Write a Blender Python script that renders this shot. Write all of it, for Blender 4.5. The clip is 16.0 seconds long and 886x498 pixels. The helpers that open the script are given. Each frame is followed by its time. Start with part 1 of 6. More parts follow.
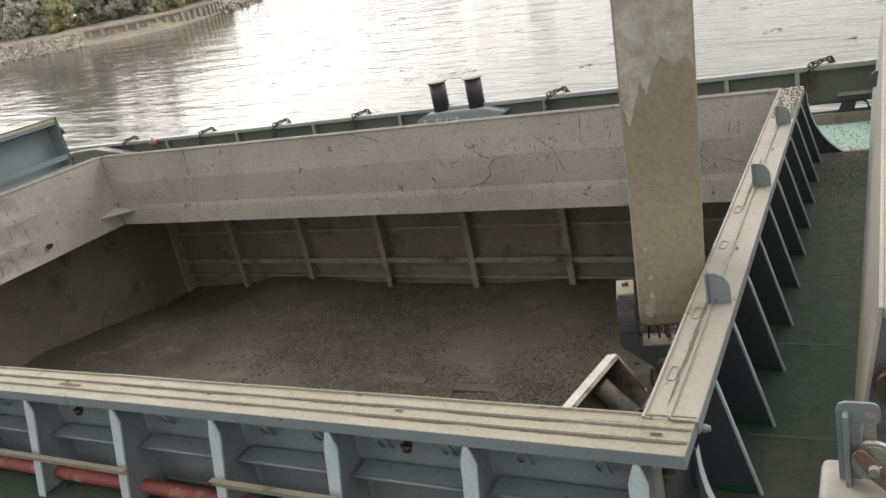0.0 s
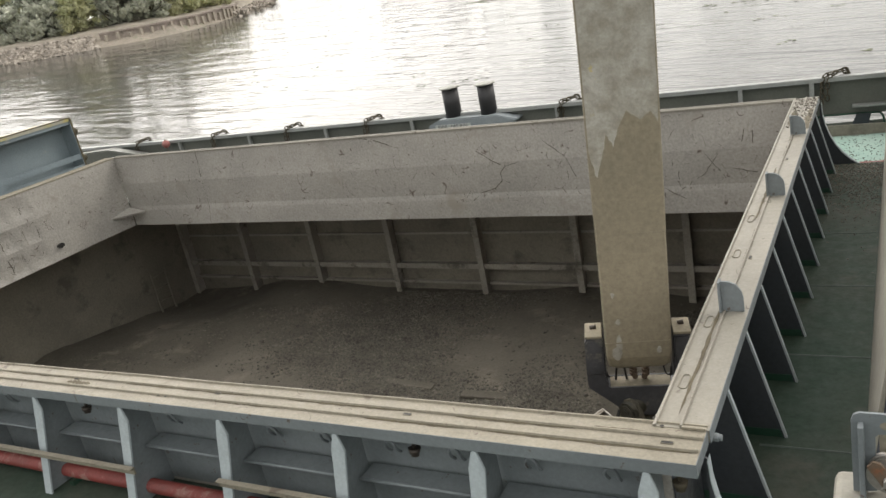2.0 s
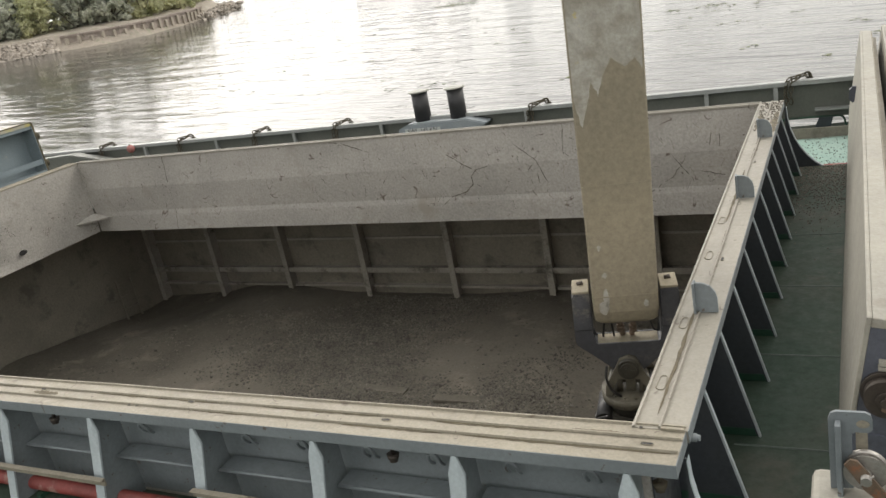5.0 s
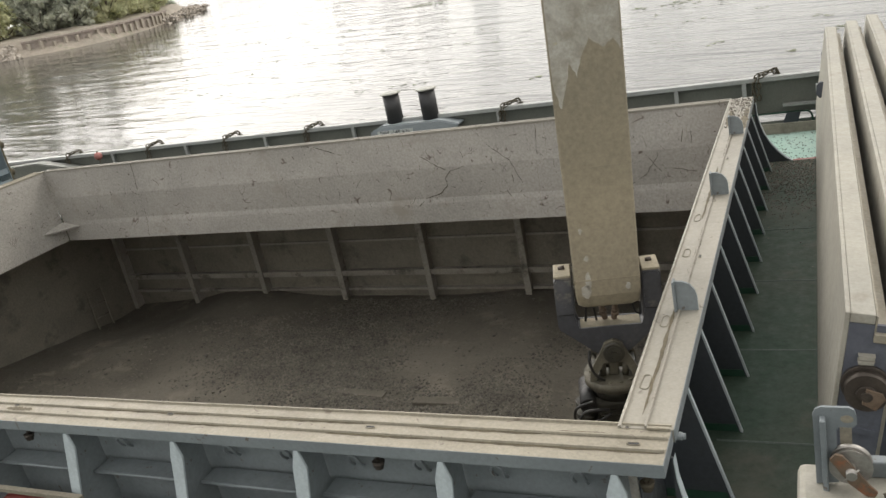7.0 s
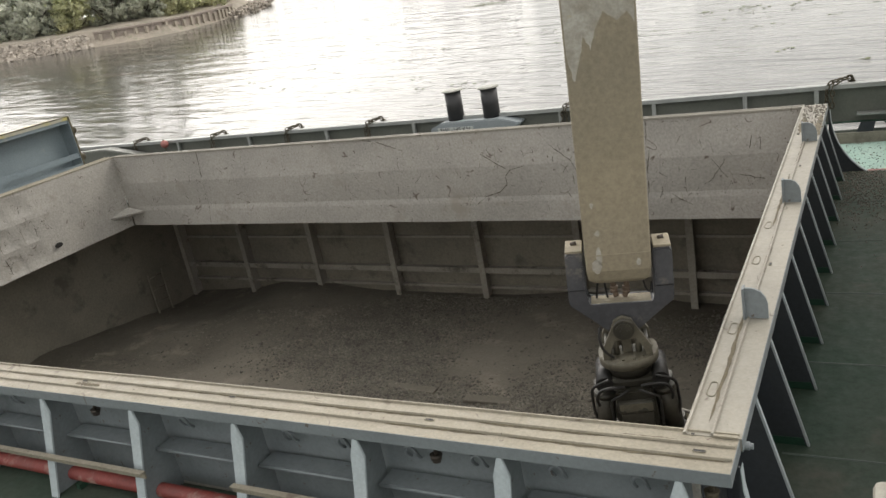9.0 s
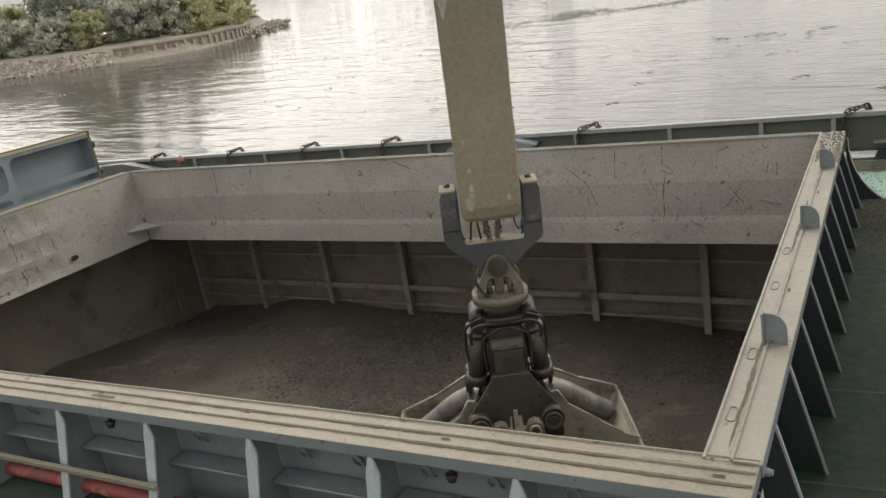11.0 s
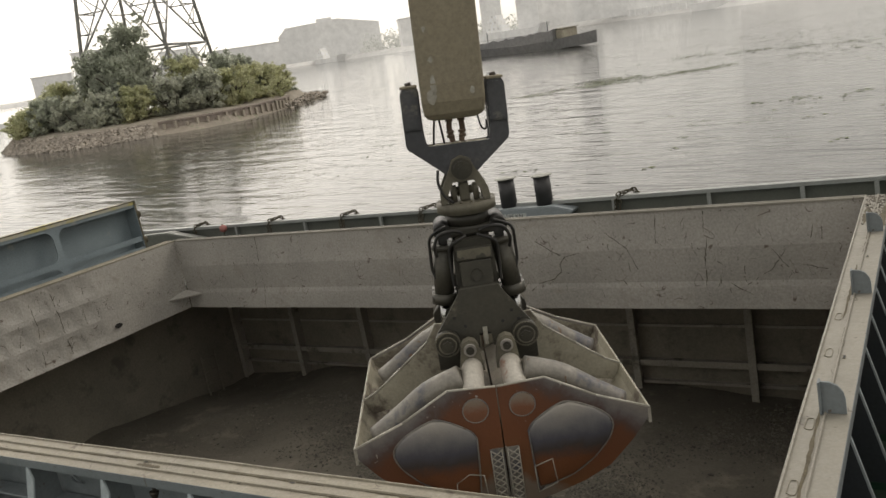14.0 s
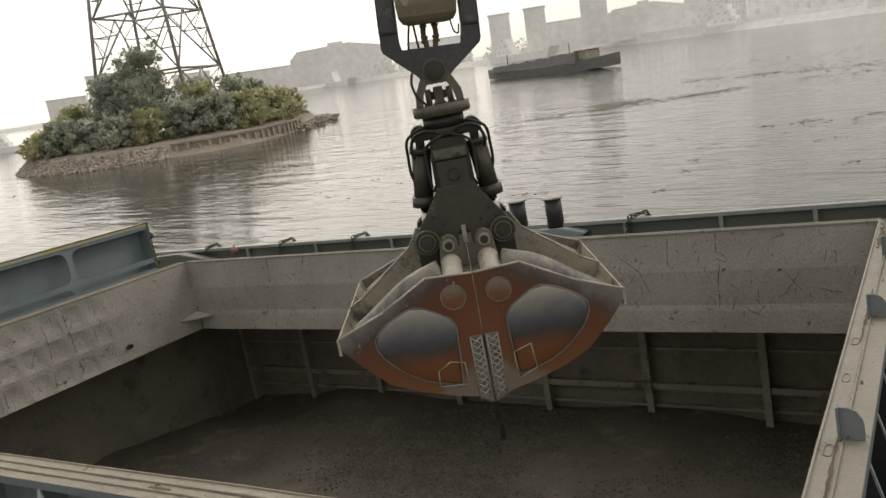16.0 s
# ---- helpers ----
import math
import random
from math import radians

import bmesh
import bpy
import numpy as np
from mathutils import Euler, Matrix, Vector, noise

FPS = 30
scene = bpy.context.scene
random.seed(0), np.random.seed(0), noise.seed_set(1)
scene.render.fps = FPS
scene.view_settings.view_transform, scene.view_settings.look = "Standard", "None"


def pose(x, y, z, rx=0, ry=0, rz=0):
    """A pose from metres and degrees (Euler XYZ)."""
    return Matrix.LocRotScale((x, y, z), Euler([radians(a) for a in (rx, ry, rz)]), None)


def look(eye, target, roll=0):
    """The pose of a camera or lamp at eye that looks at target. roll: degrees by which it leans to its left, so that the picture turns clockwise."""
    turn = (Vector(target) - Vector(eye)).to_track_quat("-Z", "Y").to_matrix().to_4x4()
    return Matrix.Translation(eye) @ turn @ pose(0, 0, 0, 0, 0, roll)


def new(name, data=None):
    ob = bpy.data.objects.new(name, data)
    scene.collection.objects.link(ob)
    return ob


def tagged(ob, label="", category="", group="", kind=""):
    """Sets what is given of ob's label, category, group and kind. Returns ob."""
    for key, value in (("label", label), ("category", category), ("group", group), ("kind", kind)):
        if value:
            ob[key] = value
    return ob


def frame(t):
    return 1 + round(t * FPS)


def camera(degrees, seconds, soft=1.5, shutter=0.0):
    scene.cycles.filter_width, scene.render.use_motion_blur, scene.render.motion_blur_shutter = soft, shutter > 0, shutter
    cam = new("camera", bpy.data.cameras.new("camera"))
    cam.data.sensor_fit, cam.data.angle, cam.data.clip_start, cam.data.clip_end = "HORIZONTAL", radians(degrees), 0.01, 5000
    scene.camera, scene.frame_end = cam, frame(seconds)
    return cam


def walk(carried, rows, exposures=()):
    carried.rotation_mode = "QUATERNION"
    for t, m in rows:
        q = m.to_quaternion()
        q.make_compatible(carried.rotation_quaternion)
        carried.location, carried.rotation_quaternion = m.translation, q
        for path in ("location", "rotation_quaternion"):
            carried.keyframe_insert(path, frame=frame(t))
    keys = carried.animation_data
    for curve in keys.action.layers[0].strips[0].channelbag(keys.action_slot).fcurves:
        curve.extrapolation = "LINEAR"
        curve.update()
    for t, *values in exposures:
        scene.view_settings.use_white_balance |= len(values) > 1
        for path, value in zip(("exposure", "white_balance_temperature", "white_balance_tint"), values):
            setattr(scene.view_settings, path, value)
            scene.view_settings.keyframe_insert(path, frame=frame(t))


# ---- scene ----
cam = camera(58.3, 16.0)
PATH = [
    (0, (0.993, -3.012, 2.106), (0.014, -1.399, 1.441), -13.3),
    (0.5, (0.986, -3.014, 2.1), (-0.006, -1.407, 1.444), -13.0),
    (1, (0.983, -3.017, 2.1), (-0.014, -1.409, 1.452), -12.8),
    (1.5, (0.978, -3.014, 2.091), (-0.021, -1.406, 1.447), -12.5),
    (2, (0.973, -3.012, 2.085), (-0.025, -1.403, 1.441), -12.5),
    (2.5, (0.964, -3.017, 2.083), (-0.033, -1.408, 1.439), -12.5),
    (3, (0.96, -3.027, 2.083), (-0.038, -1.418, 1.44), -12.5),
    (3.5, (0.956, -3.032, 2.084), (-0.032, -1.415, 1.447), -12.1),
    (6, (0.902, -3.01, 2.097), (0.016, -1.343, 1.437), -12.7),
    (6.5, (0.895, -3.008, 2.103), (0.022, -1.336, 1.439), -12.8),
    (7, (0.875, -3.012, 2.111), (0.009, -1.335, 1.446), -12.8),
    (7.5, (0.845, -3.026, 2.115), (-0.03, -1.354, 1.451), -12.5),
    (8, (0.822, -3.034, 2.108), (-0.095, -1.382, 1.454), -12.2),
    (8.5, (0.808, -3.044, 2.105), (-0.15, -1.412, 1.46), -11.9),
    (9, (0.798, -3.043, 2.099), (-0.181, -1.421, 1.459), -11.7),
    (11.5, (0.755, -3.096, 2.105), (-0.253, -1.459, 1.555), -10.4),
    (12, (0.746, -3.11, 2.11), (-0.286, -1.471, 1.609), -10.5),
    (12.5, (0.727, -3.105, 2.109), (-0.321, -1.469, 1.637), -10.6),
    (13, (0.72, -3.1, 2.108), (-0.344, -1.47, 1.65), -10.8),
    (13.5, (0.718, -3.092, 2.11), (-0.356, -1.463, 1.667), -10.9),
    (14, (0.715, -3.107, 2.128), (-0.356, -1.47, 1.714), -11.5),
    (14.5, (0.715, -3.101, 2.124), (-0.358, -1.459, 1.73), -11.6),
    (15, (0.703, -3.129, 2.145), (-0.368, -1.484, 1.761), -11.7),
    (15.5, (0.695, -3.128, 2.137), (-0.38, -1.482, 1.772), -11.3),
    (16, (0.694, -3.118, 2.137), (-0.394, -1.478, 1.781), -11.4),
]
walk(cam, [(t, look(eye, target, roll)) for t, eye, target, roll in PATH],
     exposures=[(0, 0.22, 6500, 10), (9.0, 0.20, 6500, 10), (11.5, -0.20, 6700, 10), (12.5, -0.33, 6750, 10), (14.5, -0.58, 6800, 10), (16.0, -0.64, 6850, 10)])

# ---- light ----
SUN_ELEV, SUN_TURN = 40.0, 46.0          # the sun stands ahead, over the far bank
world = bpy.data.worlds.new("hazy_sky")
scene.world = world
world.use_nodes = True
wn, wl = world.node_tree.nodes, world.node_tree.links
sky = wn.new("ShaderNodeTexSky")
sky.sky_type, sky.sun_disc = "NISHITA", False
sky.sun_elevation, sky.sun_rotation = radians(SUN_ELEV), radians(-SUN_TURN)
sky.dust_density, sky.air_density = 5.0, 1.0
pale = wn.new("ShaderNodeHueSaturation")
pale.inputs["Saturation"].default_value, pale.inputs["Value"].default_value = 0.35, 1.1
haze = wn.new("ShaderNodeMix")
haze.data_type, haze.blend_type = "RGBA", "ADD"
haze.inputs[0].default_value = 1.0
haze.inputs[7].default_value = (8.2, 7.85, 7.15, 1)
wl.new(sky.outputs[0], pale.inputs["Color"])
wl.new(pale.outputs[0], haze.inputs[6])
wl.new(haze.outputs[2], wn["Background"].inputs[0])
wn["Background"].inputs[1].default_value = 0.1
sun_data = bpy.data.lights.new("sun", "SUN")
sun_data.energy, sun_data.angle, sun_data.color = 1.0, radians(20), (1.0, 0.93, 0.84)
sun = new("sun", sun_data)
sun.matrix_world = pose(0, 0, 60, 90 - SUN_ELEV, 0, 180 - SUN_TURN) 

# ---- helpers for building ----
V = Vector


def part(name, bm, material, parent=None, label="", m=None):
    """One mesh object from a bmesh (or a mesh), under a thing or a part."""
    if isinstance(bm, bpy.types.Mesh):
        me = bm
    else:
        bmesh.ops.recalc_face_normals(bm, faces=bm.faces)
        me = bpy.data.meshes.new(name)
        bm.to_mesh(me)
        bm.free()
        for mt in (material if isinstance(material, (list, tuple)) else [material]):
            me.materials.append(mt)
    ob = new(name, me)
    ob.parent = parent
    if m is not None:
        ob.matrix_basis = m
    if label:
        tagged(ob, label)
    return ob


def thing(name, label, category, m=None, group="", kind=""):
    ob = new(name)
    ob.empty_display_size = 0.2
    if m is not None:
        ob.matrix_basis = m
    return tagged(ob, label, category, group, kind)


def B():
    return bmesh.new()


def box(bm, x0, x1, y0, y1, z0, z1, m=None, mi=0, bevel=0.0):
    r = bmesh.ops.create_cube(bm, size=1)
    vs = r["verts"]
    for v in vs:
        v.co = V((x0 + (v.co.x + .5) * (x1 - x0), y0 + (v.co.y + .5) * (y1 - y0), z0 + (v.co.z + .5) * (z1 - z0)))
    fs = {f for v in vs for f in v.link_faces}
    for f in fs:
        f.material_index = mi
    if bevel:
        es = list({e for v in vs for e in v.link_edges})
        out = bmesh.ops.bevel(bm, geom=es, offset=bevel, segments=2, affect="EDGES", profile=.5)
        vs = list({v for f in out["faces"] for v in f.verts} | {v for v in vs if v.is_valid})
        for f in out["faces"]:
            f.material_index = mi
    if m is not None:
        bmesh.ops.transform(bm, matrix=m, verts=vs)
    return vs


def cyl(bm, p, q, r, r2=None, seg=16, mi=0, caps=True):
    p, q = V(p), V(q)
    d = q - p
    m = Matrix.Translation((p + q) / 2) @ d.to_track_quat("Z", "Y").to_matrix().to_4x4()
    out = bmesh.ops.create_cone(bm, cap_ends=caps, segments=seg, radius1=r, radius2=r if r2 is None else r2, depth=d.length, matrix=m)
    for f in {f for v in out["verts"] for f in v.link_faces}:
        f.material_index = mi
        f.smooth = len(f.verts) == 4
    return out["verts"]


def ball(bm, c, r, mi=0, sub=2, scale=(1, 1, 1)):
    out = bmesh.ops.create_icosphere(bm, subdivisions=sub, radius=r, matrix=Matrix.Translation(c) @ Matrix.Diagonal((*scale, 1)))
    for f in {f for v in out["verts"] for f in v.link_faces}:
        f.material_index, f.smooth = mi, True
    return out["verts"]


def prism(bm, pts, a, b, axis="y", mi=0):
    """A plate: an outline in the plane across axis, from a to b along it."""
    def at(u, v, w):
        return {"x": (w, u, v), "y": (u, w, v), "z": (u, v, w)}[axis]
    lo = [bm.verts.new(at(u, v, a)) for u, v in pts]
    hi = [bm.verts.new(at(u, v, b)) for u, v in pts]
    n = len(pts)
    fs = [bm.faces.new(lo), bm.faces.new(hi[::-1])]
    fs += [bm.faces.new((lo[i], hi[i], hi[(i + 1) % n], lo[(i + 1) % n])) for i in range(n)]
    for f in fs:
        f.material_index = mi
    return lo + hi


def run(bm, p, q, out, prof, mi=0, steps=1, wob=0.0, seed=0, quilt=0.0):
    """A profile of (outward, z) swept from p to q in plan; wob: dents across it; quilt: fields beaten in between frames."""
    p, q, out = V((*p, 0)), V((*q, 0)), V((*out, 0)).normalized()
    rings = []
    for i in range(steps + 1):
        c = p.lerp(q, i / steps)
        ring = []
        for u, z in prof:
            w = wob * noise.noise(V((c.x * 1.3, c.y * 1.3 + seed, z * 1.7))) if wob else 0
            if quilt and u < .03:
                w += quilt * abs(math.sin(c.y * 7.6 + .5 * z)) * abs(math.sin(z * 7.4 + .3)) * max(0, min(1, (5.0 - c.y) / .8))
            ring.append(bm.verts.new(c + out * (u + w) + V((0, 0, z))))
        rings.append(ring)
    n = len(prof)
    fs = [bm.faces.new(rings[0]), bm.faces.new(rings[-1][::-1])]
    for a, b in zip(rings, rings[1:]):
        fs += [bm.faces.new((a[i], b[i], b[(i + 1) % n], a[(i + 1) % n])) for i in range(n)]
    for f in fs:
        f.material_index = mi
    return fs


def tube(bm, pts, r, seg=8, mi=0):
    """A bent pipe or hose through points."""
    pts = [V(p) for p in pts]
    rings = []
    for i, p in enumerate(pts):
        d = (pts[min(i + 1, len(pts) - 1)] - pts[max(i - 1, 0)]).normalized()
        a = d.orthogonal().normalized() if i == 0 else (a - d * a.dot(d)).normalized()
        b = d.cross(a)
        rings.append([bm.verts.new(p + r * (math.cos(k * math.tau / seg) * a + math.sin(k * math.tau / seg) * b)) for k in range(seg)])
    fs = [bm.faces.new(rings[0]), bm.faces.new(rings[-1][::-1])]
    for u, v in zip(rings, rings[1:]):
        for k in range(seg):
            f = bm.faces.new((u[k], v[k], v[(k + 1) % seg], u[(k + 1) % seg]))
            f.smooth = True
            fs.append(f)
    for f in fs:
        f.material_index = mi


def arc(pts, n=10):
    """A smooth line through points."""
    out, P = [], [V(pts[0])] + [V(p) for p in pts] + [V(pts[-1])]
    for i in range(1, len(P) - 2):
        for k in range(n):
            t = k / n
            out.append(.5 * ((2 * P[i]) + (P[i + 1] - P[i - 1]) * t + (2 * P[i - 1] - 5 * P[i] + 4 * P[i + 1] - P[i + 2]) * t * t
                             + (3 * P[i] - P[i - 1] - 3 * P[i + 1] + P[i + 2]) * t ** 3))
    return out + [V(pts[-1])]


# ---- materials ----
def surf(name, base, alt, scale=2.0, fine=45.0, rough=.6, metal=0.0, bump=.15, dirt=None, dirt_at=.62, marks=None, marks_at=.5, vary=0.0, stretch=None, spec=.5, grainy=.55):
    """Paint, steel, stone: two tones, fine grain, worn or dirty patches, and scratches."""
    m = bpy.data.materials.new(name)
    m.use_nodes = True
    n, l = m.node_tree.nodes, m.node_tree.links
    bsdf = n["Principled BSDF"]
    bsdf.inputs["Roughness"].default_value = rough
    bsdf.inputs["Metallic"].default_value = metal
    bsdf.inputs["Specular IOR Level"].default_value = spec
    tc = n.new("ShaderNodeTexCoord")
    src = tc.outputs["Object"]
    if stretch:
        mp = n.new("ShaderNodeMapping")
        mp.inputs["Scale"].default_value = stretch
        l.new(src, mp.inputs[0])
        src = mp.outputs[0]

    def nz(sc, detail=5.0, rg=.6, dist=0.0):
        t = n.new("ShaderNodeTexNoise")
        t.inputs["Scale"].default_value, t.inputs["Detail"].default_value = sc, detail
        t.inputs["Roughness"].default_value, t.inputs["Distortion"].default_value = rg, dist
        l.new(src, t.inputs["Vector"])
        return t.outputs[0]

    def ramp(v, *stops):
        r = n.new("ShaderNodeValToRGB")
        e = r.color_ramp.elements
        while len(e) < len(stops):
            e.new(.5)
        for el, (p, c) in zip(e, stops):
            el.position, el.color = p, (c, c, c, 1)
        l.new(v, r.inputs[0])
        return r.outputs[0]

    def mix(f, a, b, mode="MIX"):
        x = n.new("ShaderNodeMix")
        x.data_type, x.blend_type = "RGBA", mode
        for i, v in ((0, f), (6, a), (7, b)):
            if isinstance(v, (int, float)):
                x.inputs[i].default_value = v
            elif isinstance(v, tuple):
                x.inputs[i].default_value = (*v, 1)
            else:
                l.new(v, x.inputs[i])
        return x.outputs[2]

    col = mix(ramp(nz(scale), (.36, 0), (.66, 1)), base, alt)
    grain = nz(fine, 4.0, .7)
    col = mix(grainy, col, ramp(grain, (.25, .55), (.75, 1.25)), "MULTIPLY")
    if dirt:
        col = mix(ramp(nz(scale * .9 + .7, 9.0, .72), (dirt_at - .06, 0), (dirt_at + .05, 1)), col, dirt)
    if marks:
        a = ramp(nz(3.4, 1.0, .5, .6), (.488, 0), (.5, 1), (.512, 0))
        b = ramp(nz(4.6, 2.0, .5), (marks_at, 0), (marks_at + .05, 1))
        f = mix(1.0, a, b, "MULTIPLY")
        col = mix(f, col, marks)
        c = ramp(nz(14.0, 4.0, .65), (.665, 0), (.695, 1))
        col = mix(c, col, marks)
    if vary:
        oi = n.new("ShaderNodeNewGeometry")
        col = mix(.8, col, ramp(oi.outputs["Random Per Island"], (0, 1 - vary), (1, 1 + vary)), "MULTIPLY")
    l.new(col, bsdf.inputs["Base Color"])
    rr = ramp(nz(fine * .4, 3.0), (.3, max(rough - .12, .05)), (.7, min(rough + .15, 1)))
    l.new(rr, bsdf.inputs["Roughness"])
    bp = n.new("ShaderNodeBump")
    bp.inputs["Strength"].default_value, bp.inputs["Distance"].default_value = bump, .01
    l.new(grain, bp.inputs["Height"])
    l.new(bp.outputs[0], bsdf.inputs["Normal"])
    return m


flange_worn = surf("trodden_grey_cream_steel", (.285, .268, .225), (.235, .222, .188), 1.8, 55, .6, bump=.08, dirt=(.17, .155, .125), dirt_at=.64, marks=(.12, .10, .08), marks_at=.58, grainy=.35)
flange_paint = surf("dusty_cream_steel", (.275, .250, .192), (.228, .207, .160), 2.6, 55, .62, bump=.1, dirt=(.175, .155, .115), dirt_at=.63, marks=(.13, .105, .08), marks_at=.57, grainy=.6)
coam_blue = surf("blue_grey_paint", (.19, .215, .225), (.155, .176, .186), 1.6, 40, .5, bump=.08, dirt=(.27, .275, .255), dirt_at=.70, marks=(.10, .085, .07), marks_at=.62, grainy=.35)
stay_edge = surf("pale_stay_edge", (.40, .45, .465), (.34, .39, .41), 3, 50, .55, dirt=(.28, .23, .18), dirt_at=.74, grainy=.35)
coam_inner = surf("scuffed_grey_plate", (.385, .368, .335), (.315, .302, .276), .9, 34, .5, bump=.25, dirt=(.27, .25, .215), dirt_at=.62, marks=(.085, .06, .045), marks_at=.56, grainy=.7)
# stained steel, its base colour lightened to imitate dust haze in the hold
hold_steel = surf("coal_stained_steel", (.27, .247, .20), (.20, .183, .15), .9, 25, .8, bump=.25, dirt=(.135, .122, .10), dirt_at=.60)
# ribs and stringers coloured paler than the wall to imitate light on them
hold_rib = surf("lit_rib_steel", (.40, .375, .32), (.31, .29, .25), 1.2, 30, .8, dirt=(.12, .11, .09), dirt_at=.6)
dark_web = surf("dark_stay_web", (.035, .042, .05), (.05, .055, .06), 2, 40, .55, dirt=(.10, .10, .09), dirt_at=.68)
deck_green = surf("green_deck_paint", (.034, .058, .041), (.056, .064, .049), .7, 35, .7, bump=.12, dirt=(.066, .070, .054), dirt_at=.58, spec=.25, grainy=.6)
# much paler green than the main deck
deck_mint = surf("mint_deck_paint", (.27, .42, .36), (.34, .47, .41), 1.5, 35, .6, dirt=(.10, .10, .08), dirt_at=.64)
weld_green = surf("pale_deck_weld", (.075, .10, .085), (.055, .075, .06), 3, 40, .7)
green_base = surf("green_doubler", (.014, .062, .036), (.02, .05, .032), 3, 40, .5)
red_pipe = surf("red_pipe_paint", (.235, .048, .040), (.18, .045, .038), 4, 50, .5, dirt=(.30, .19, .16), dirt_at=.60)
bulwark_paint = surf("grey_green_bulwark", (.125, .130, .112), (.10, .106, .092), 1.3, 40, .55, dirt=(.20, .19, .15), dirt_at=.70, grainy=.4)
rail_paint = surf("pale_rail_paint", (.33, .34, .325), (.27, .28, .27), 2, 50, .5, dirt=(.28, .25, .20), dirt_at=.70)
bollard_paint = surf("black_bollard_paint", (.022, .022, .024), (.035, .034, .034), 4, 60, .5, dirt=(.09, .08, .07), dirt_at=.70)
bollard_cap = surf("worn_bollard_cap", (.33, .33, .29), (.25, .25, .22), 5, 60, .6)
base_blue = surf("grey_blue_pedestal", (.29, .32, .335), (.24, .27, .285), 2, 45, .5, dirt=(.25, .22, .18), dirt_at=.70)
chain_rust = surf("rusty_chain", (.10, .085, .055), (.06, .052, .036), 12, 90, .75, metal=.3)
cover_blue = surf("blue_hatch_cover", (.205, .25, .27), (.17, .21, .232), 1.2, 40, .5, dirt=(.33, .33, .28), dirt_at=.68)
cover_top = surf("pale_cover_top", (.44, .42, .34), (.37, .355, .29), 1.4, 35, .65, dirt=(.42, .37, .13), dirt_at=.54)
seal = surf("mossy_rubber_seal", (.055, .048, .037), (.14, .122, .06), 5, 60, .8)
panel_cream = surf("cream_panel_paint", (.33, .315, .265), (.28, .268, .228), 1.5, 40, .6, dirt=(.19, .165, .13), dirt_at=.66, grainy=.4)
panel_dusk = surf("slate_panel_end", (.10, .11, .135), (.075, .08, .10), 3, 40, .5, dirt=(.17, .16, .15), dirt_at=.68)
wheel_steel = surf("greasy_wheel_steel", (.06, .05, .042), (.10, .085, .07), 8, 70, .5, metal=.5)
rust_plate = surf("rusty_cheek_plate", (.20, .15, .11), (.13, .09, .06), 8, 70, .7, metal=.3, dirt=(.28, .10, .04), dirt_at=.62)
bright_steel = surf("worn_steel", (.42, .40, .37), (.30, .285, .265), 6, 60, .4, metal=.7)
# coal with dusty patches; paler overall to imitate hazy air above it
coal = surf("coal_and_dust", (.112, .101, .080), (.175, .158, .127), .55, 30, .95, bump=.5, dirt=(.225, .20, .16), dirt_at=.60)
coal_lump = surf("coal_lumps", (.115, .106, .087), (.175, .161, .133), 2.5, 60, .9, bump=.3, vary=.5)
stick_paint = surf("dusty_olive_arm", (.272, .235, .165), (.222, .195, .14), 1.3, 30, .6, dirt=(.19, .17, .125), dirt_at=.66)
stick_bare = surf("flaked_arm_paint", (.29, .27, .22), (.43, .415, .37), 9, 45, .65, dirt=(.50, .39, .09), dirt_at=.71)
yoke_paint = surf("scuffed_black_yoke", (.045, .047, .054), (.085, .086, .092), 2.4, 40, .45, dirt=(.20, .185, .155), dirt_at=.64)
yoke_dust = surf("dust_on_yoke", (.30, .265, .19), (.23, .205, .15), 5, 60, .8)
grab_dark = surf("oily_grab_body", (.034, .032, .026), (.06, .056, .042), 3, 40, .45, metal=.2, dirt=(.12, .11, .08), dirt_at=.64)
grab_dust = surf("dusty_grab_top", (.155, .142, .104), (.09, .083, .063), 5, 60, .62, dirt=(.05, .047, .038), dirt_at=.64)
grab_cheek = surf("dull_olive_cheek", (.062, .058, .044), (.042, .040, .032), 3, 40, .5, dirt=(.14, .13, .098), dirt_at=.63)
hose_rubber = surf("black_hose", (.012, .012, .012), (.03, .028, .025), 6, 80, .5)
ram_grey = surf("grease_grey_cylinder", (.085, .079, .062), (.055, .052, .043), 3, 50, .4, metal=.25, dirt=(.045, .042, .035), dirt_at=.62)
chrome = surf("chromed_rod", (.55, .55, .54), (.45, .45, .44), 4, 60, .18, metal=1.0)
shell_worn = surf("worn_bare_shell", (.25, .235, .205), (.165, .155, .14), 3.4, 40, .5, metal=.2, dirt=(.09, .092, .11), dirt_at=.58, marks=(.15, .09, .05), marks_at=.54)
shell_sooty = surf("blued_worn_steel", (.075, .075, .088), (.19, .18, .17), 2.6, 40, .38, metal=.5, dirt=(.34, .32, .29), dirt_at=.60)
shell_inner = surf("dusty_shell_inside", (.36, .335, .26), (.26, .24, .185), 2.5, 45, .7, dirt=(.11, .09, .07), dirt_at=.57)
shell_lip = surf("polished_shell_lip", (.43, .41, .35), (.33, .315, .27), 6, 60, .45, metal=.3)
strut_paint = surf("white_and_orange_strut", (.54, .51, .45), (.42, .39, .34), 3, 40, .5, dirt=(.26, .09, .04), dirt_at=.58)
grime_mat = surf("trodden_grime", (.125, .105, .065), (.08, .068, .045), 9, 70, .85)
lettering = surf("flat_black", (.02, .02, .022), (.03, .03, .03), 5, 60, .7)
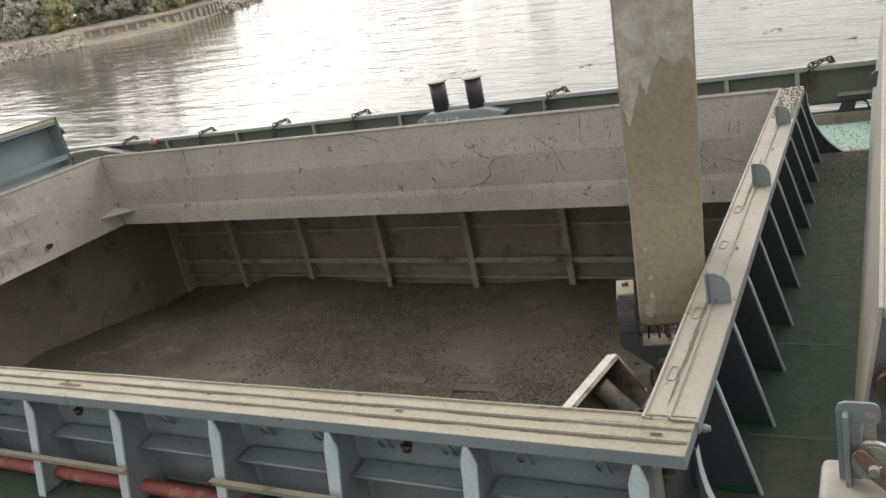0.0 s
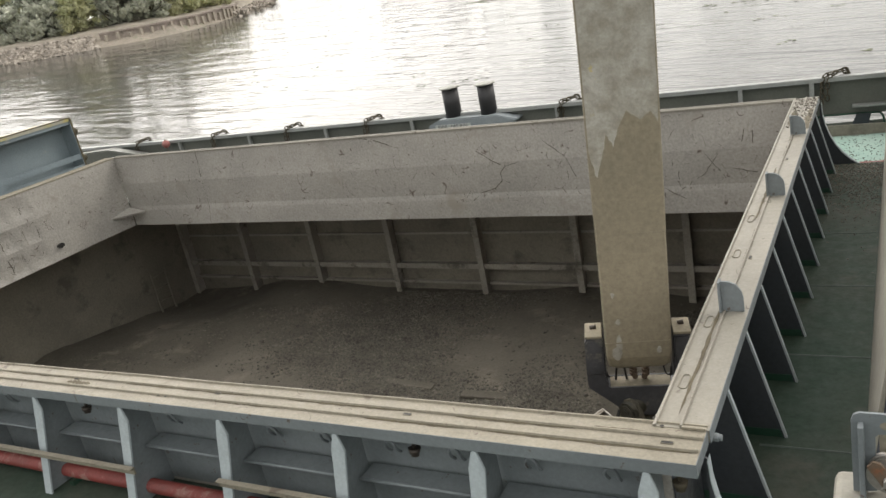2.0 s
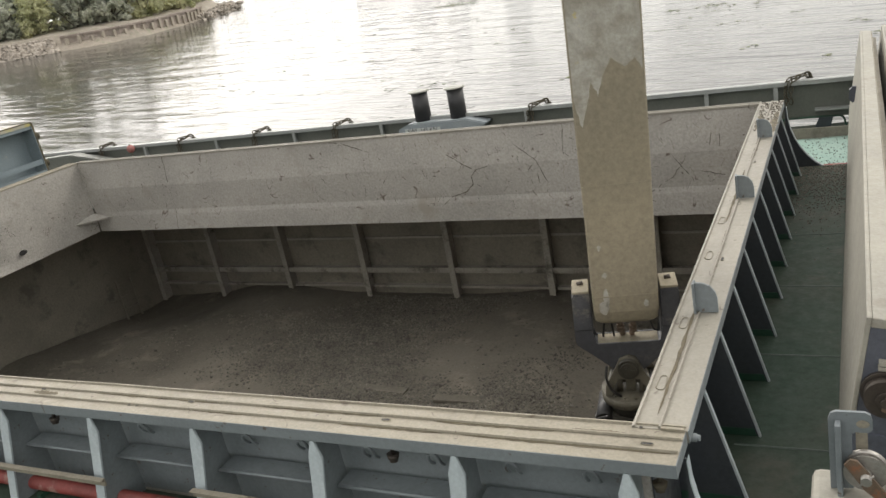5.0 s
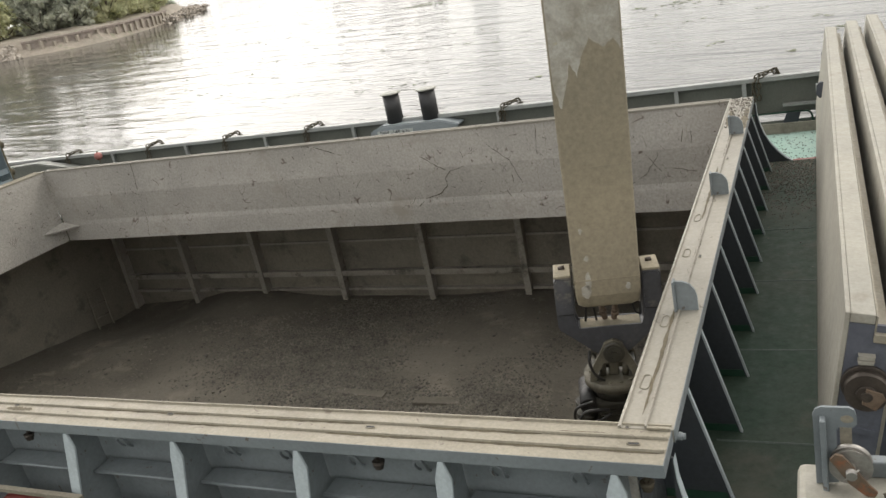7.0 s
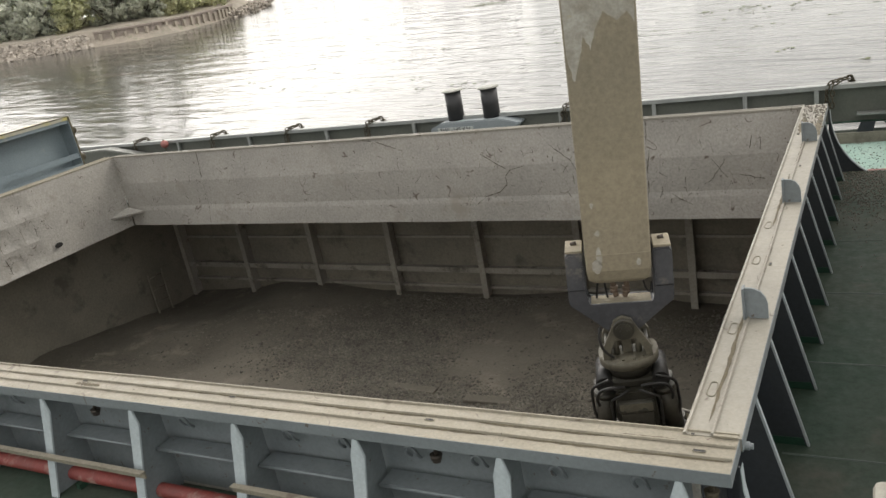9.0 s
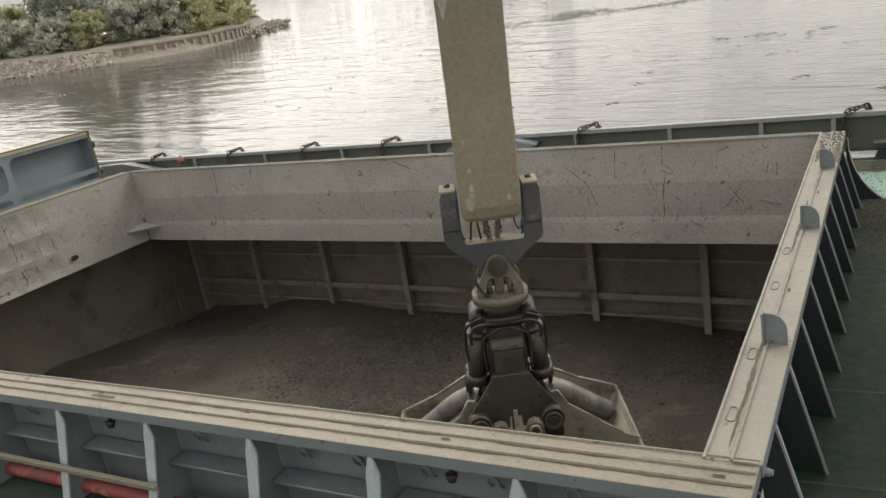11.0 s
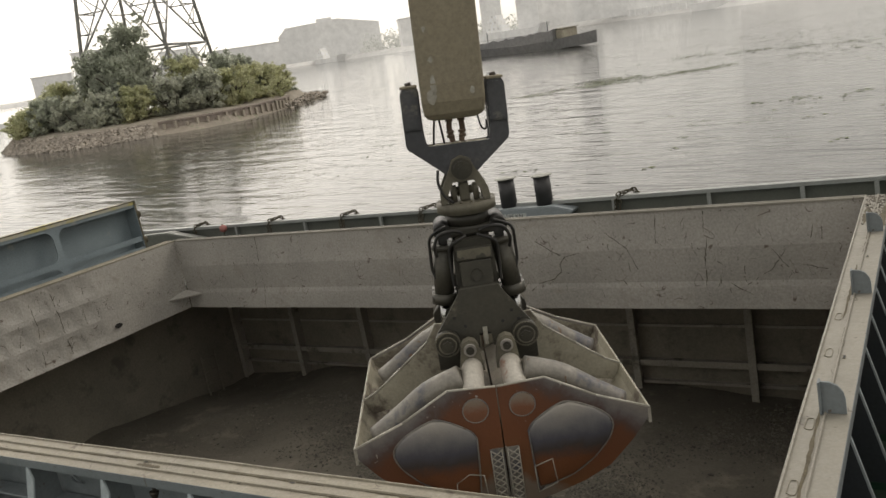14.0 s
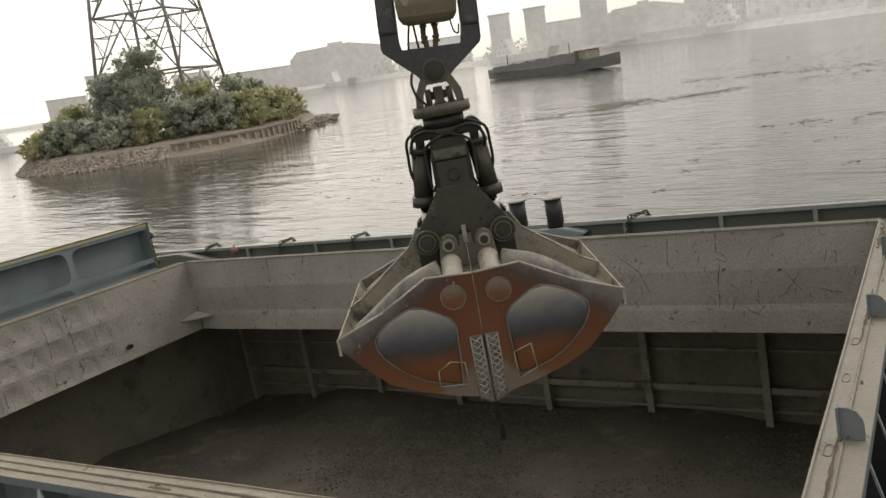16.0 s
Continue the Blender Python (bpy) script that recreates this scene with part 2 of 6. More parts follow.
plate_white = surf("off_white_plate", (.55, .57, .55), (.47, .49, .48), 5, 50, .6)
# leaf colours lifted well above natural green to imitate haze
leaf_dark = surf("haze_paled_dark_leaves", (.47, .50, .41), (.53, .55, .465), .25, 3, .7, bump=.0, vary=.3)
leaf_light = surf("haze_paled_light_leaves", (.56, .575, .37), (.62, .61, .41), .25, 3, .7, bump=.0, vary=.25)
leaf_grey = surf("haze_paled_grey_leaves", (.55, .565, .475), (.61, .62, .53), .3, 3, .7, bump=.0, vary=.25)
bark = surf("grey_bark", (.12, .10, .08), (.085, .07, .055), 1, 8, .9)
# earth, rubble, piles and pylon are lightened too, standing in for haze
soil = surf("haze_paled_earth_bank", (.36, .315, .26), (.29, .26, .215), .4, 4, .95, dirt=(.24, .24, .17), dirt_at=.60)
stone = surf("rubble_stone", (.42, .375, .32), (.32, .285, .245), .6, 6, .9, vary=.35)
wall_conc = surf("stained_concrete", (.38, .325, .28), (.30, .255, .225), .4, 5, .85, dirt=(.17, .145, .12), dirt_at=.62)
pile_conc = surf("pale_pile_concrete", (.46, .41, .34), (.37, .325, .27), 1, 8, .85)
pylon_steel = surf("galvanised_lattice", (.45, .45, .44), (.38, .38, .37), .5, 5, .6, metal=.1)
# dark hull brightened in its base colour to imitate haze over the water
hull_dark = surf("haze_lifted_dark_hull", (.19, .19, .19), (.24, .235, .23), .2, 2, .8)
boat_wood = surf("weathered_boat_wood", (.42, .385, .30), (.33, .30, .24), .4, 3, .8)
# far-bank base colours are paled to imitate haze; a glow follows below
far_wall = surf("haze_glow_far_walls", (.66, .66, .65), (.60, .60, .595), .02, .3, .9, bump=0)
far_roof = surf("haze_glow_far_roofs", (.56, .56, .56), (.50, .50, .50), .03, .3, .9, bump=0)
far_white = surf("haze_glow_far_ship", (.80, .80, .79), (.72, .72, .71), .05, .5, .7, bump=0)
far_trees = surf("haze_glow_far_leaf", (.48, .49, .46), (.54, .55, .52), .05, .3, .9, bump=0, vary=.12)
bank_earth = surf("haze_glow_far_earth", (.46, .455, .44), (.52, .515, .50), .02, .3, .9, bump=0)
hyacinth = surf("water_hyacinth", (.075, .10, .035), (.11, .12, .05), .4, 6, .6, bump=0, vary=.4)


def thin_leaf(m, share):
    """Lets light pass through the blades of a leaf."""
    n, l = m.node_tree.nodes, m.node_tree.links
    b, out = n["Principled BSDF"], n["Material Output"]
    tr, mx = n.new("ShaderNodeBsdfTranslucent"), n.new("ShaderNodeMixShader")
    l.new(b.inputs["Base Color"].links[0].from_socket, tr.inputs["Color"])
    mx.inputs[0].default_value = share
    l.new(b.outputs[0], mx.inputs[1])
    l.new(tr.outputs[0], mx.inputs[2])
    l.new(mx.outputs[0], out.inputs["Surface"])


for m_ in (leaf_dark, leaf_light, leaf_grey):
    thin_leaf(m_, .65)
# haze over the far bank is put into its pale colours and this emission
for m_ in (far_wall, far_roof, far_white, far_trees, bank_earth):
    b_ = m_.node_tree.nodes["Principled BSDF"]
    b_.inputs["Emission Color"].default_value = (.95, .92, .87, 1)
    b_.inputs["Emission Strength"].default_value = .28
red_plastic = surf("red_plastic_float", (.27, .085, .075), (.36, .16, .14), 8, 60, .6)


def worn_by_height(name, stops, rough=.5, metal=.2):
    """Paint worn to steel in bands across the height of a part, with a ragged border."""
    m = bpy.data.materials.new(name)
    m.use_nodes = True
    n, l = m.node_tree.nodes, m.node_tree.links
    b = n["Principled BSDF"]
    b.inputs["Roughness"].default_value, b.inputs["Metallic"].default_value = rough, metal
    tc, sp = n.new("ShaderNodeTexCoord"), n.new("ShaderNodeSeparateXYZ")
    l.new(tc.outputs["Object"], sp.inputs[0])
    z = sp.outputs["Z"]
    for sc, amt in ((3.0, .16), (14.0, .07), (60.0, .03)):
        t = n.new("ShaderNodeTexNoise")
        t.inputs["Scale"].default_value, t.inputs["Detail"].default_value = sc, 4.0
        l.new(tc.outputs["Object"], t.inputs["Vector"])
        k = n.new("ShaderNodeMath")
        k.operation = "MULTIPLY_ADD"
        k.inputs[1].default_value = amt
        l.new(t.outputs[0], k.inputs[0])
        l.new(z, k.inputs[2])
        z = k.outputs[0]
    mr = n.new("ShaderNodeMapRange")
    mr.inputs["From Min"].default_value, mr.inputs["From Max"].default_value = -1.0 + .13, -.2 + .13
    l.new(z, mr.inputs["Value"])
    r = n.new("ShaderNodeValToRGB")
    e = r.color_ramp.elements
    while len(e) < len(stops):
        e.new(.5)
    for el, (p, c) in zip(e, stops):
        el.position, el.color = p, (*c, 1)
    l.new(mr.outputs[0], r.inputs[0])
    l.new(r.outputs[0], b.inputs["Base Color"])
    bp = n.new("ShaderNodeBump")
    bp.inputs["Strength"].default_value, bp.inputs["Distance"].default_value = .2, .01
    l.new(t.outputs[0], bp.inputs["Height"])
    l.new(bp.outputs[0], b.inputs["Normal"])
    return m


def worn_side(name, sx):
    """Side plate of a shell: orange up the seam and below, scoured grey towards the outer top corner."""
    m = bpy.data.materials.new(name)
    m.use_nodes = True
    n, l = m.node_tree.nodes, m.node_tree.links
    b = n["Principled BSDF"]
    b.inputs["Roughness"].default_value, b.inputs["Metallic"].default_value = .52, .15
    tc, sp = n.new("ShaderNodeTexCoord"), n.new("ShaderNodeSeparateXYZ")
    l.new(tc.outputs["Object"], sp.inputs[0])

    def madd(v, k, add):
        q = n.new("ShaderNodeMath")
        q.operation = "MULTIPLY_ADD"
        l.new(v, q.inputs[0])
        q.inputs[1].default_value = k
        if isinstance(add, float):
            q.inputs[2].default_value = add
        else:
            l.new(add, q.inputs[2])
        return q.outputs[0]
    v = madd(madd(sp.outputs["X"], sx, .27), .55, sp.outputs["Z"])
    for sc, amt in ((2.6, .22), (9.0, .13), (45.0, .07)):
        t = n.new("ShaderNodeTexNoise")
        t.inputs["Scale"].default_value, t.inputs["Detail"].default_value = sc, 5.0
        l.new(tc.outputs["Object"], t.inputs["Vector"])
        v = madd(t.outputs[0], amt, v)
    mr = n.new("ShaderNodeMapRange")
    mr.inputs["From Min"].default_value, mr.inputs["From Max"].default_value = -.8 + .21, .25 + .21
    l.new(v, mr.inputs["Value"])
    r = n.new("ShaderNodeValToRGB")
    e = r.color_ramp.elements
    stops = [(0, (.20, .16, .125)), (.08, (.17, .075, .03)), (.35, (.155, .058, .024)), (.62, (.125, .049, .023)), (.69, (.085, .055, .045)), (.76, (.135, .122, .12)), (.86, (.23, .212, .185)), (1.0, (.27, .25, .215))]
    while len(e) < len(stops):
        e.new(.5)
    for el, (p, c) in zip(e, stops):
        el.position, el.color = p, (*c, 1)
    l.new(mr.outputs[0], r.inputs[0])
    sc_ = n.new("ShaderNodeTexNoise")
    sc_.inputs["Scale"].default_value, sc_.inputs["Detail"].default_value = 24.0, 6.0
    l.new(tc.outputs["Object"], sc_.inputs["Vector"])
    rr_ = n.new("ShaderNodeValToRGB")
    rr_.color_ramp.elements[0].position, rr_.color_ramp.elements[1].position = .70, .74
    l.new(sc_.outputs[0], rr_.inputs[0])
    mx = n.new("ShaderNodeMix")
    mx.data_type = "RGBA"
    mx.inputs[7].default_value = (.33, .31, .28, 1)
    l.new(rr_.outputs[0], mx.inputs[0])
    l.new(r.outputs[0], mx.inputs[6])
    l.new(mx.outputs[2], b.inputs["Base Color"])
    bp = n.new("ShaderNodeBump")
    bp.inputs["Strength"].default_value, bp.inputs["Distance"].default_value = .25, .01
    l.new(t.outputs[0], bp.inputs["Height"])
    l.new(bp.outputs[0], b.inputs["Normal"])
    return m


# orange worn to blued steel; the palest top stops paint in a gloss highlight
pocket_worn_lit = worn_by_height("blued_wear_highlit_top", [(0, (.18, .072, .027)), (.36, (.165, .063, .026)), (.47, (.06, .05, .048)), (.57, (.078, .080, .098)), (.72, (.20, .192, .185)), (.84, (.31, .29, .255))])
side_plate_mat = {sx: worn_side("orange_scoured_side", sx) for sx in (-1, 1)}
side_worn = worn_by_height("orange_worn_side", [(0, (.19, .155, .12)), (.10, (.17, .075, .03)), (.45, (.175, .068, .026)), (.70, (.115, .05, .026)), (.85, (.165, .068, .032)), (.95, (.21, .17, .135))], .6, .05)


def river():
    m = bpy.data.materials.new("river_water")
    m.use_nodes = True
    n, l = m.node_tree.nodes, m.node_tree.links
    b = n["Principled BSDF"]
    b.inputs["Base Color"].default_value = (.06, .06, .052, 1)
    b.inputs["Roughness"].default_value, b.inputs["IOR"].default_value = .035, 1.33
    tc = n.new("ShaderNodeTexCoord")
    last = None
    for sc, stretch, strength, dist in ((.20, (1.0, 2.8, 1), .55, .20), (.85, (.55, 3.0, 1), .5, .085), (5.0, (1, 2.0, 1), .35, .018)):
        mp = n.new("ShaderNodeMapping")
        mp.inputs["Scale"].default_value = stretch
        mp.inputs["Rotation"].default_value = (0, 0, radians(24))
        l.new(tc.outputs["Object"], mp.inputs[0])
        t = n.new("ShaderNodeTexNoise")
        t.inputs["Scale"].default_value, t.inputs["Detail"].default_value = sc, 3.0
        l.new(mp.outputs[0], t.inputs["Vector"])
        bp = n.new("ShaderNodeBump")
        bp.inputs["Strength"].default_value, bp.inputs["Distance"].default_value = strength, dist
        l.new(t.outputs[0], bp.inputs["Height"])
        if last:
            l.new(last, bp.inputs["Normal"])
        last = bp.outputs[0]
    l.new(last, b.inputs["Normal"])
    return m


water_mat = river()

# ---- the barge: hatch, hold, decks ----
# Plan of the hatch: inner top corners of the coaming; z = 0 is the coaming's top.
A, Bc, C, D = (0.0, 0.025), (0.0, 6.35), (-11.19, 6.35), (-11.19, 0.025)
DECK, COAM_LOW, W = -0.76, -1.285, 0.235
TILT = pose(0, 0, 0, 0, 1.15, 0)        # tilts the far side of the barge to fit the camera's view


FACE_Z, FACE_U = [0, .30, .49, .93, 1.02, 1.285], [.004, -.002, -.012, .026, .012, .010]     # creases down the plates


def coaming(name, label, p, q, out, outer_mat, ext0=0.0, ext1=0.0, ridges=(.082, .175), top=None, W=W):
    top = top or flange_paint
    ob = thing(name, label, "hatch coaming", kind="structure")
    d = (V(q) - V(p)).normalized()
    p2, q2 = V(p) - d * ext0, V(q) + d * ext1
    bm = B()
    run(bm, p2, q2, out, [(0.0, 0.0), (W, 0.0), (W, -.062), (W - .014, -.062), (W - .014, -.02), (0.0, -.02)])
    part("flange", bm, top, ob)
    bm = B()
    run(bm, p2, q2, out,
        [(W + .0005, -.001), (W + .0035, -.001), (W + .0035, -.066), (W + .0005, -.066)])
    part("flange_face", bm, coam_blue, ob, "blue-grey painted edge of the flange")
    for u in ridges:
        bm = B()
        run(bm, p2 + d * .004, q2 - d * .004, out, [(u, .003), (u + .004, .013), (u + .012, .013), (u + .016, .003)], steps=60, wob=.004, seed=u * 90)
        part("sealing_bar", bm, top, ob)
    bm = B()
    run(bm, p2 + d * .0, q2 - d * .0, out, [(-.012, -.012), (-.012, .008), (.002, .012), (.006, .0)], steps=80, wob=.005, seed=7)
    part("inner_lip", bm, top, ob)
    # plate: inner face scuffed grey with two shallow knuckles, outer face painted
    bm = B()
    n = 90
    zs = [.021] + [.05 + .0735 * i for i in range(17)] + [-COAM_LOW]
    face = [(float(np.interp(z, FACE_Z, FACE_U)) * (.25 if name == "coaming_left" else 1), -z) for z in zs]
    run(bm, p, q, out, face + [(.042, COAM_LOW), (.042, -.021)], steps=n, wob=.018, seed=len(name), quilt=.05 if name == "coaming_left" else 0)
    for f in bm.faces:
        f.smooth = False
    part("plate", bm, coam_inner, ob, "scuffed bare grey plate with weld seams and scratches")
    bm = B()
    run(bm, p, q, out, [(.046, -.022), (.052, -.022), (.052, DECK), (.046, DECK)])
    part("outer_plate", bm, outer_mat, ob)
    return ob


near = coaming("coaming_near", "blue-grey hatch coaming with dusty cream top flange and bracket stays", A, D, (0, -1), coam_blue, ext0=.225, W=.272)
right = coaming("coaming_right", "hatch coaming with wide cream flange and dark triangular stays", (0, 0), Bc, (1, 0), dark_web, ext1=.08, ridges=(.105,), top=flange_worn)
far = coaming("coaming_far", "scuffed grey hatch coaming plate with cream top edge", Bc, C, (0, 1), coam_blue, ridges=(.05,), top=flange_worn, W=.13)
left = coaming("coaming_left", "dented grey hatch coaming plate with rusty scratches", (-11.19, -.36), C, (-1, 0), coam_blue)

near.matrix_basis = pose(0, 0, -.003)
far.matrix_basis = TILT
left.matrix_basis = TILT

# the joint where the end flange meets the side flange, and its slots
bm = B()
box(bm, .12, .222, -.008, .008, .003, .014)
part("corner_bar", bm, flange_paint, near)
bm = B()
box(bm, .2255, .2285, -.2505, -.0005, -.066, -.001)
part("flange_end", bm, coam_blue, near, "blue-grey painted end of the flange")


def slots(parent, places, along):
    for x, y, w in places:
        bm = B()
        d = .009
        pts = [(x + sx * (w / 2 if along == "x" else d), y + sy * (d if along == "x" else w / 2)) for sx, sy in ((-1, -.6), (-.7, -1), (.7, -1), (1, -.6), (1, .6), (.7, 1), (-.7, 1), (-1, .6))]
        # black plate on top of the flange paints in the slot's inner shade
        prism(bm, pts, .0015, .0032, "z")
        part("slot", bm, lettering, parent, "black plate painting in the shade of a drain slot")
        bm = B()
        for i in range(8):
            a, b = pts[i], pts[(i + 1) % 8]
            cyl(bm, (*a, .003), (*b, .003), .0022, seg=5)
        part("slot_rim", bm, flange_paint, parent)


slots(near, [(.08, -.114, .055), (-1.265, -.10, .05), (-2.64, -.085, .05), (-3.005, -.168, .03), (-3.072, -.168, .03), (-3.995, -.08, .05), (.03, .004, .02)], "x")
slots(right, [(.142, 1.937, .05), (.145, 4.096, .05)], "y")
for y0 in (.34, .98, 1.95, 2.6):
    bm = B()
    tube(bm, arc([(.03, y0, .003), (.032, y0 + .1, .003), (.05, y0 + .115, .003), (.068, y0 + .1, .003), (.07, y0, .003), (.05, y0 - .015, .003), (.03, y0, .003)], 4), .003, 5)
    part("weld_loop", bm, flange_paint, right)

def grime(parent, x0, x1, y0, w, seed, along="x"):
    """A ragged brown streak of trodden-in dirt along a sealing bar."""
    r = random.Random(seed)
    bm = B()
    n = 22
    up, dn = [], []
    for i in range(n + 1):
        t = i / n
        e = math.sin(math.pi * t) ** .5
        u = x0 + (x1 - x0) * t
        up.append((u, y0 + 1.5 * w * e * r.uniform(.4, 1.0)))
        dn.append((u, y0 - 1.5 * w * e * r.uniform(.2, .8)))
    pts = up + dn[::-1]
    pts = pts if along == "x" else [(v, u) for u, v in pts]
    prism(bm, pts, .0012, .0024, "z")
    part("grime", bm, grime_mat, parent, "ragged brown streak of dirt")


for i, (x0, x1, y0, w) in enumerate(((-4.9, -4.1, -.07, .012), (-4.05, -3.8, -.12, .022), (-3.5, -2.4, -.075, .010), (-2.6, -2.1, -.165, .009), (-2.1, -1.3, -.074, .013), (-1.5, -.9, -.172, .008), (-1.0, -.35, -.076, .014), (-.8, .2, -.172, .010), (-.3, -.02, -.05, .010), (-5.8, -5.0, -.165, .012))):
    grime(near, x0, x1, y0, w, i)
for i, (y0, y1, x, w) in enumerate(((.1, 1.3, .083, .010), (1.2, 2.9, .112, .009), (2.6, 3.9, .082, .012), (3.8, 5.7, .112, .014), (4.9, 5.9, .20, .035), (5.2, 5.9, .05, .03))):
    grime(right, y0, y1, x, w, 40 + i, "y")

# guide fins on the side flange
bm = B()
prism(bm, [(.078, .004), (.078, .185), (.12, .183), (.16, .165), (.185, .13), (.195, .09), (.195, .004)], -.007, .007, "y")
box(bm, .066, .078, -.03, .03, .004, .188)
fin = part("guide_fin", bm, coam_blue, right, "blue-grey quarter-round steel guide fin", pose(.022, 1.168, 0))
for y in (3.14, 4.89):
    part("guide_fin", fin.data, None, right, "blue-grey quarter-round steel guide fin", pose(.034, y, 0))

# stays of the end coaming: a web and a pale pointed face bar, with a shelf between them
bm = B()
prism(bm, [(-.054, -.068), (-.235, -.068), (-.245, -.15), (-.40, DECK), (-.054, DECK)], -.006, .006, "x")
web = bm
stay_me = part("stay", web, coam_blue, near, "", pose(.011, 0, 0))
bm = B()
f = [(-.014, -.072), (.0, -.066), (.014, -.072), (.045, -.17), (.04, -.34), (.036, DECK), (-.036, DECK), (-.04, -.34), (-.045, -.17)]
lo = [bm.verts.new((x, -.236 - max(0, (-z - .15)) * .27, z)) for x, z in f]
hi = [bm.verts.new((x, -.25 - max(0, (-z - .15)) * .27, z)) for x, z in f]
bm.faces.new(lo), bm.faces.new(hi[::-1])
for i in range(len(f)):
    bm.faces.new((lo[i], hi[i], hi[(i + 1) % len(f)], lo[(i + 1) % len(f)]))
bar = part("face_bar", bm, stay_edge, stay_me)
NEAR_STAYS = [.011, -.823, -1.661, -2.518, -3.394, -4.292, -5.21, -6.14, -7.08]
for x in NEAR_STAYS[1:]:
    s2 = part("stay", stay_me.data, None, near, "", pose(x, 0, 0))
    part("face_bar", bar.data, None, s2)
for a, b in zip(NEAR_STAYS, NEAR_STAYS[1:]):
    bm = B()
    box(bm, b + .045, a - .012, -.19, -.053, -.394, -.382)
    cyl(bm, (b + .045, -.19, -.388), (a - .012, -.19, -.388), .011, seg=8)
    part("shelf", bm, coam_blue, near)
for x in (-4.9, -3.128, -2.273, -1.875, -1.432, -1.035, -.609, -.207):
    bm = B()
    tube(bm, arc([(x - .03, -.056, -.275), (x - .03, -.085, -.245), (x - .03, -.10, -.21), (x - .016, -.105, -.185), (x, -.107, -.178), (x + .016, -.105, -.185), (x + .03, -.10, -.21), (x + .03, -.085, -.245), (x + .03, -.058, -.275)], 5), .009, 7)
    part("hook", bm, coam_blue, near)
for x in (-3.92, -1.25, .12):
    bm = B()
    cyl(bm, (x, -.12, -.07), (x, -.135, -.19), .012, seg=10)
    cyl(bm, (x, -.133, -.18), (x, -.139, -.21), .034, .028, seg=14)
    cyl(bm, (x, -.135, -.20), (x, -.141, -.225), .022, seg=12)
    part("cleat", bm, chain_rust if x > 0 else wheel_steel, near, "hanging dark greasy hatch cleat")
for x0, x1, z in ((-5.7, -3.29, -.455), (-2.53, -1.0, -.425)):
    bm = B()
    zz = z
    box(bm, x0, x1, -.375, -.363, zz - .022, zz + .022)
    box(bm, x0, x1, -.40, -.363, zz + .022, zz + .030)
    part("guard_bar", bm, flange_paint, near, "bent cream flat bar along the stays")

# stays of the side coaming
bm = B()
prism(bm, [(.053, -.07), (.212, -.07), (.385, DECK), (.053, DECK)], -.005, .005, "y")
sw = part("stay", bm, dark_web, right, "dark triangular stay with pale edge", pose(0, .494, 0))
bm = B()
prism(bm, [(.212, -.068), (.224, -.066), (.397, DECK), (.385, DECK)], -.012, .012, "y")
sb = part("face_bar", bm, stay_edge, sw)
bm = B()
prism(bm, [(.056, DECK + .002), (.056, DECK + .05), (.362, DECK + .05), (.376, DECK + .002)], -.008, .008, "y")
gb = part("doubler", bm, green_base, sw)
for i in range(1, 10):
    s2 = part("stay", sw.data, None, right, "dark triangular stay with pale edge", pose(0, .494 + .6135 * i, 0))
    part("face_bar", sb.data, None, s2)
    part("doubler", gb.data, None, s2)


def horn(parent, m, drop=0.0):
    """A big corner bracket with a hollow curved edge."""
    pts = [(0, -.064)] + [(.66 - .645 * math.cos(radians(a)), DECK + .02 - drop + (.67 + drop) * (1 - math.sin(radians(a)))) for a in range(0, 91, 9)] + [(.95, DECK + .02 - drop), (.95, DECK - .15), (0, DECK - .15)]
    bm = B()
    prism(bm, pts, -.006, .006, "y")
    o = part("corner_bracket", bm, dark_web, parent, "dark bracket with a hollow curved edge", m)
    bm = B()
    edge = pts[1:-2]
    for (x0, z0), (x1, z1) in zip(edge, edge[1:]):
        q = [(x0, -.025, z0 + .004), (x1, -.025, z1 + .004), (x1, .025, z1 + .004), (x0, .025, z0 + .004)]
        vs = [bm.verts.new(p) for p in q] + [bm.verts.new((p[0] + .006, p[1], p[2] + .008)) for p in q]
        for k in ((0, 1, 2, 3), (7, 6, 5, 4), (0, 4, 5, 1), (1, 5, 6, 2), (2, 6, 7, 3), (3, 7, 4, 0)):
            bm.faces.new([vs[j] for j in k])
    part("face_bar", bm, stay_edge, o)


horn(right, pose(.24, 6.37, 0), .13)
horn(near, pose(.232, -.10, 0) @ Matrix.Diagonal((.7, 1, 1, 1)))
bm = B()
cyl(bm, (.20, .10, -.10), (.265, .10, -.10), .015, seg=14)
cyl(bm, (.20, .10, -.10), (.25, .10, -.10), .020, seg=14)
part("pipe_stub", bm, coam_blue, right)

# corner gusset between the far and the left plates
bm = B()
gx, gy = C[0], C[1]
vs = [bm.verts.new(p) for p in ((gx + .02, gy - .03, -.93), (gx + .42, gy - .03, -1.0), (gx - .06, gy - .50, -1.0), (gx + .02, gy - .03, -.97), (gx + .40, gy - .03, -1.03), (gx - .06, gy - .48, -1.03))]
for k in ((0, 1, 2), (5, 4, 3), (0, 3, 4, 1), (1, 4, 5, 2), (2, 5, 3, 0)):
    bm.faces.new([vs[j] for j in k])
part("corner_gusset", bm, coam_inner, far)
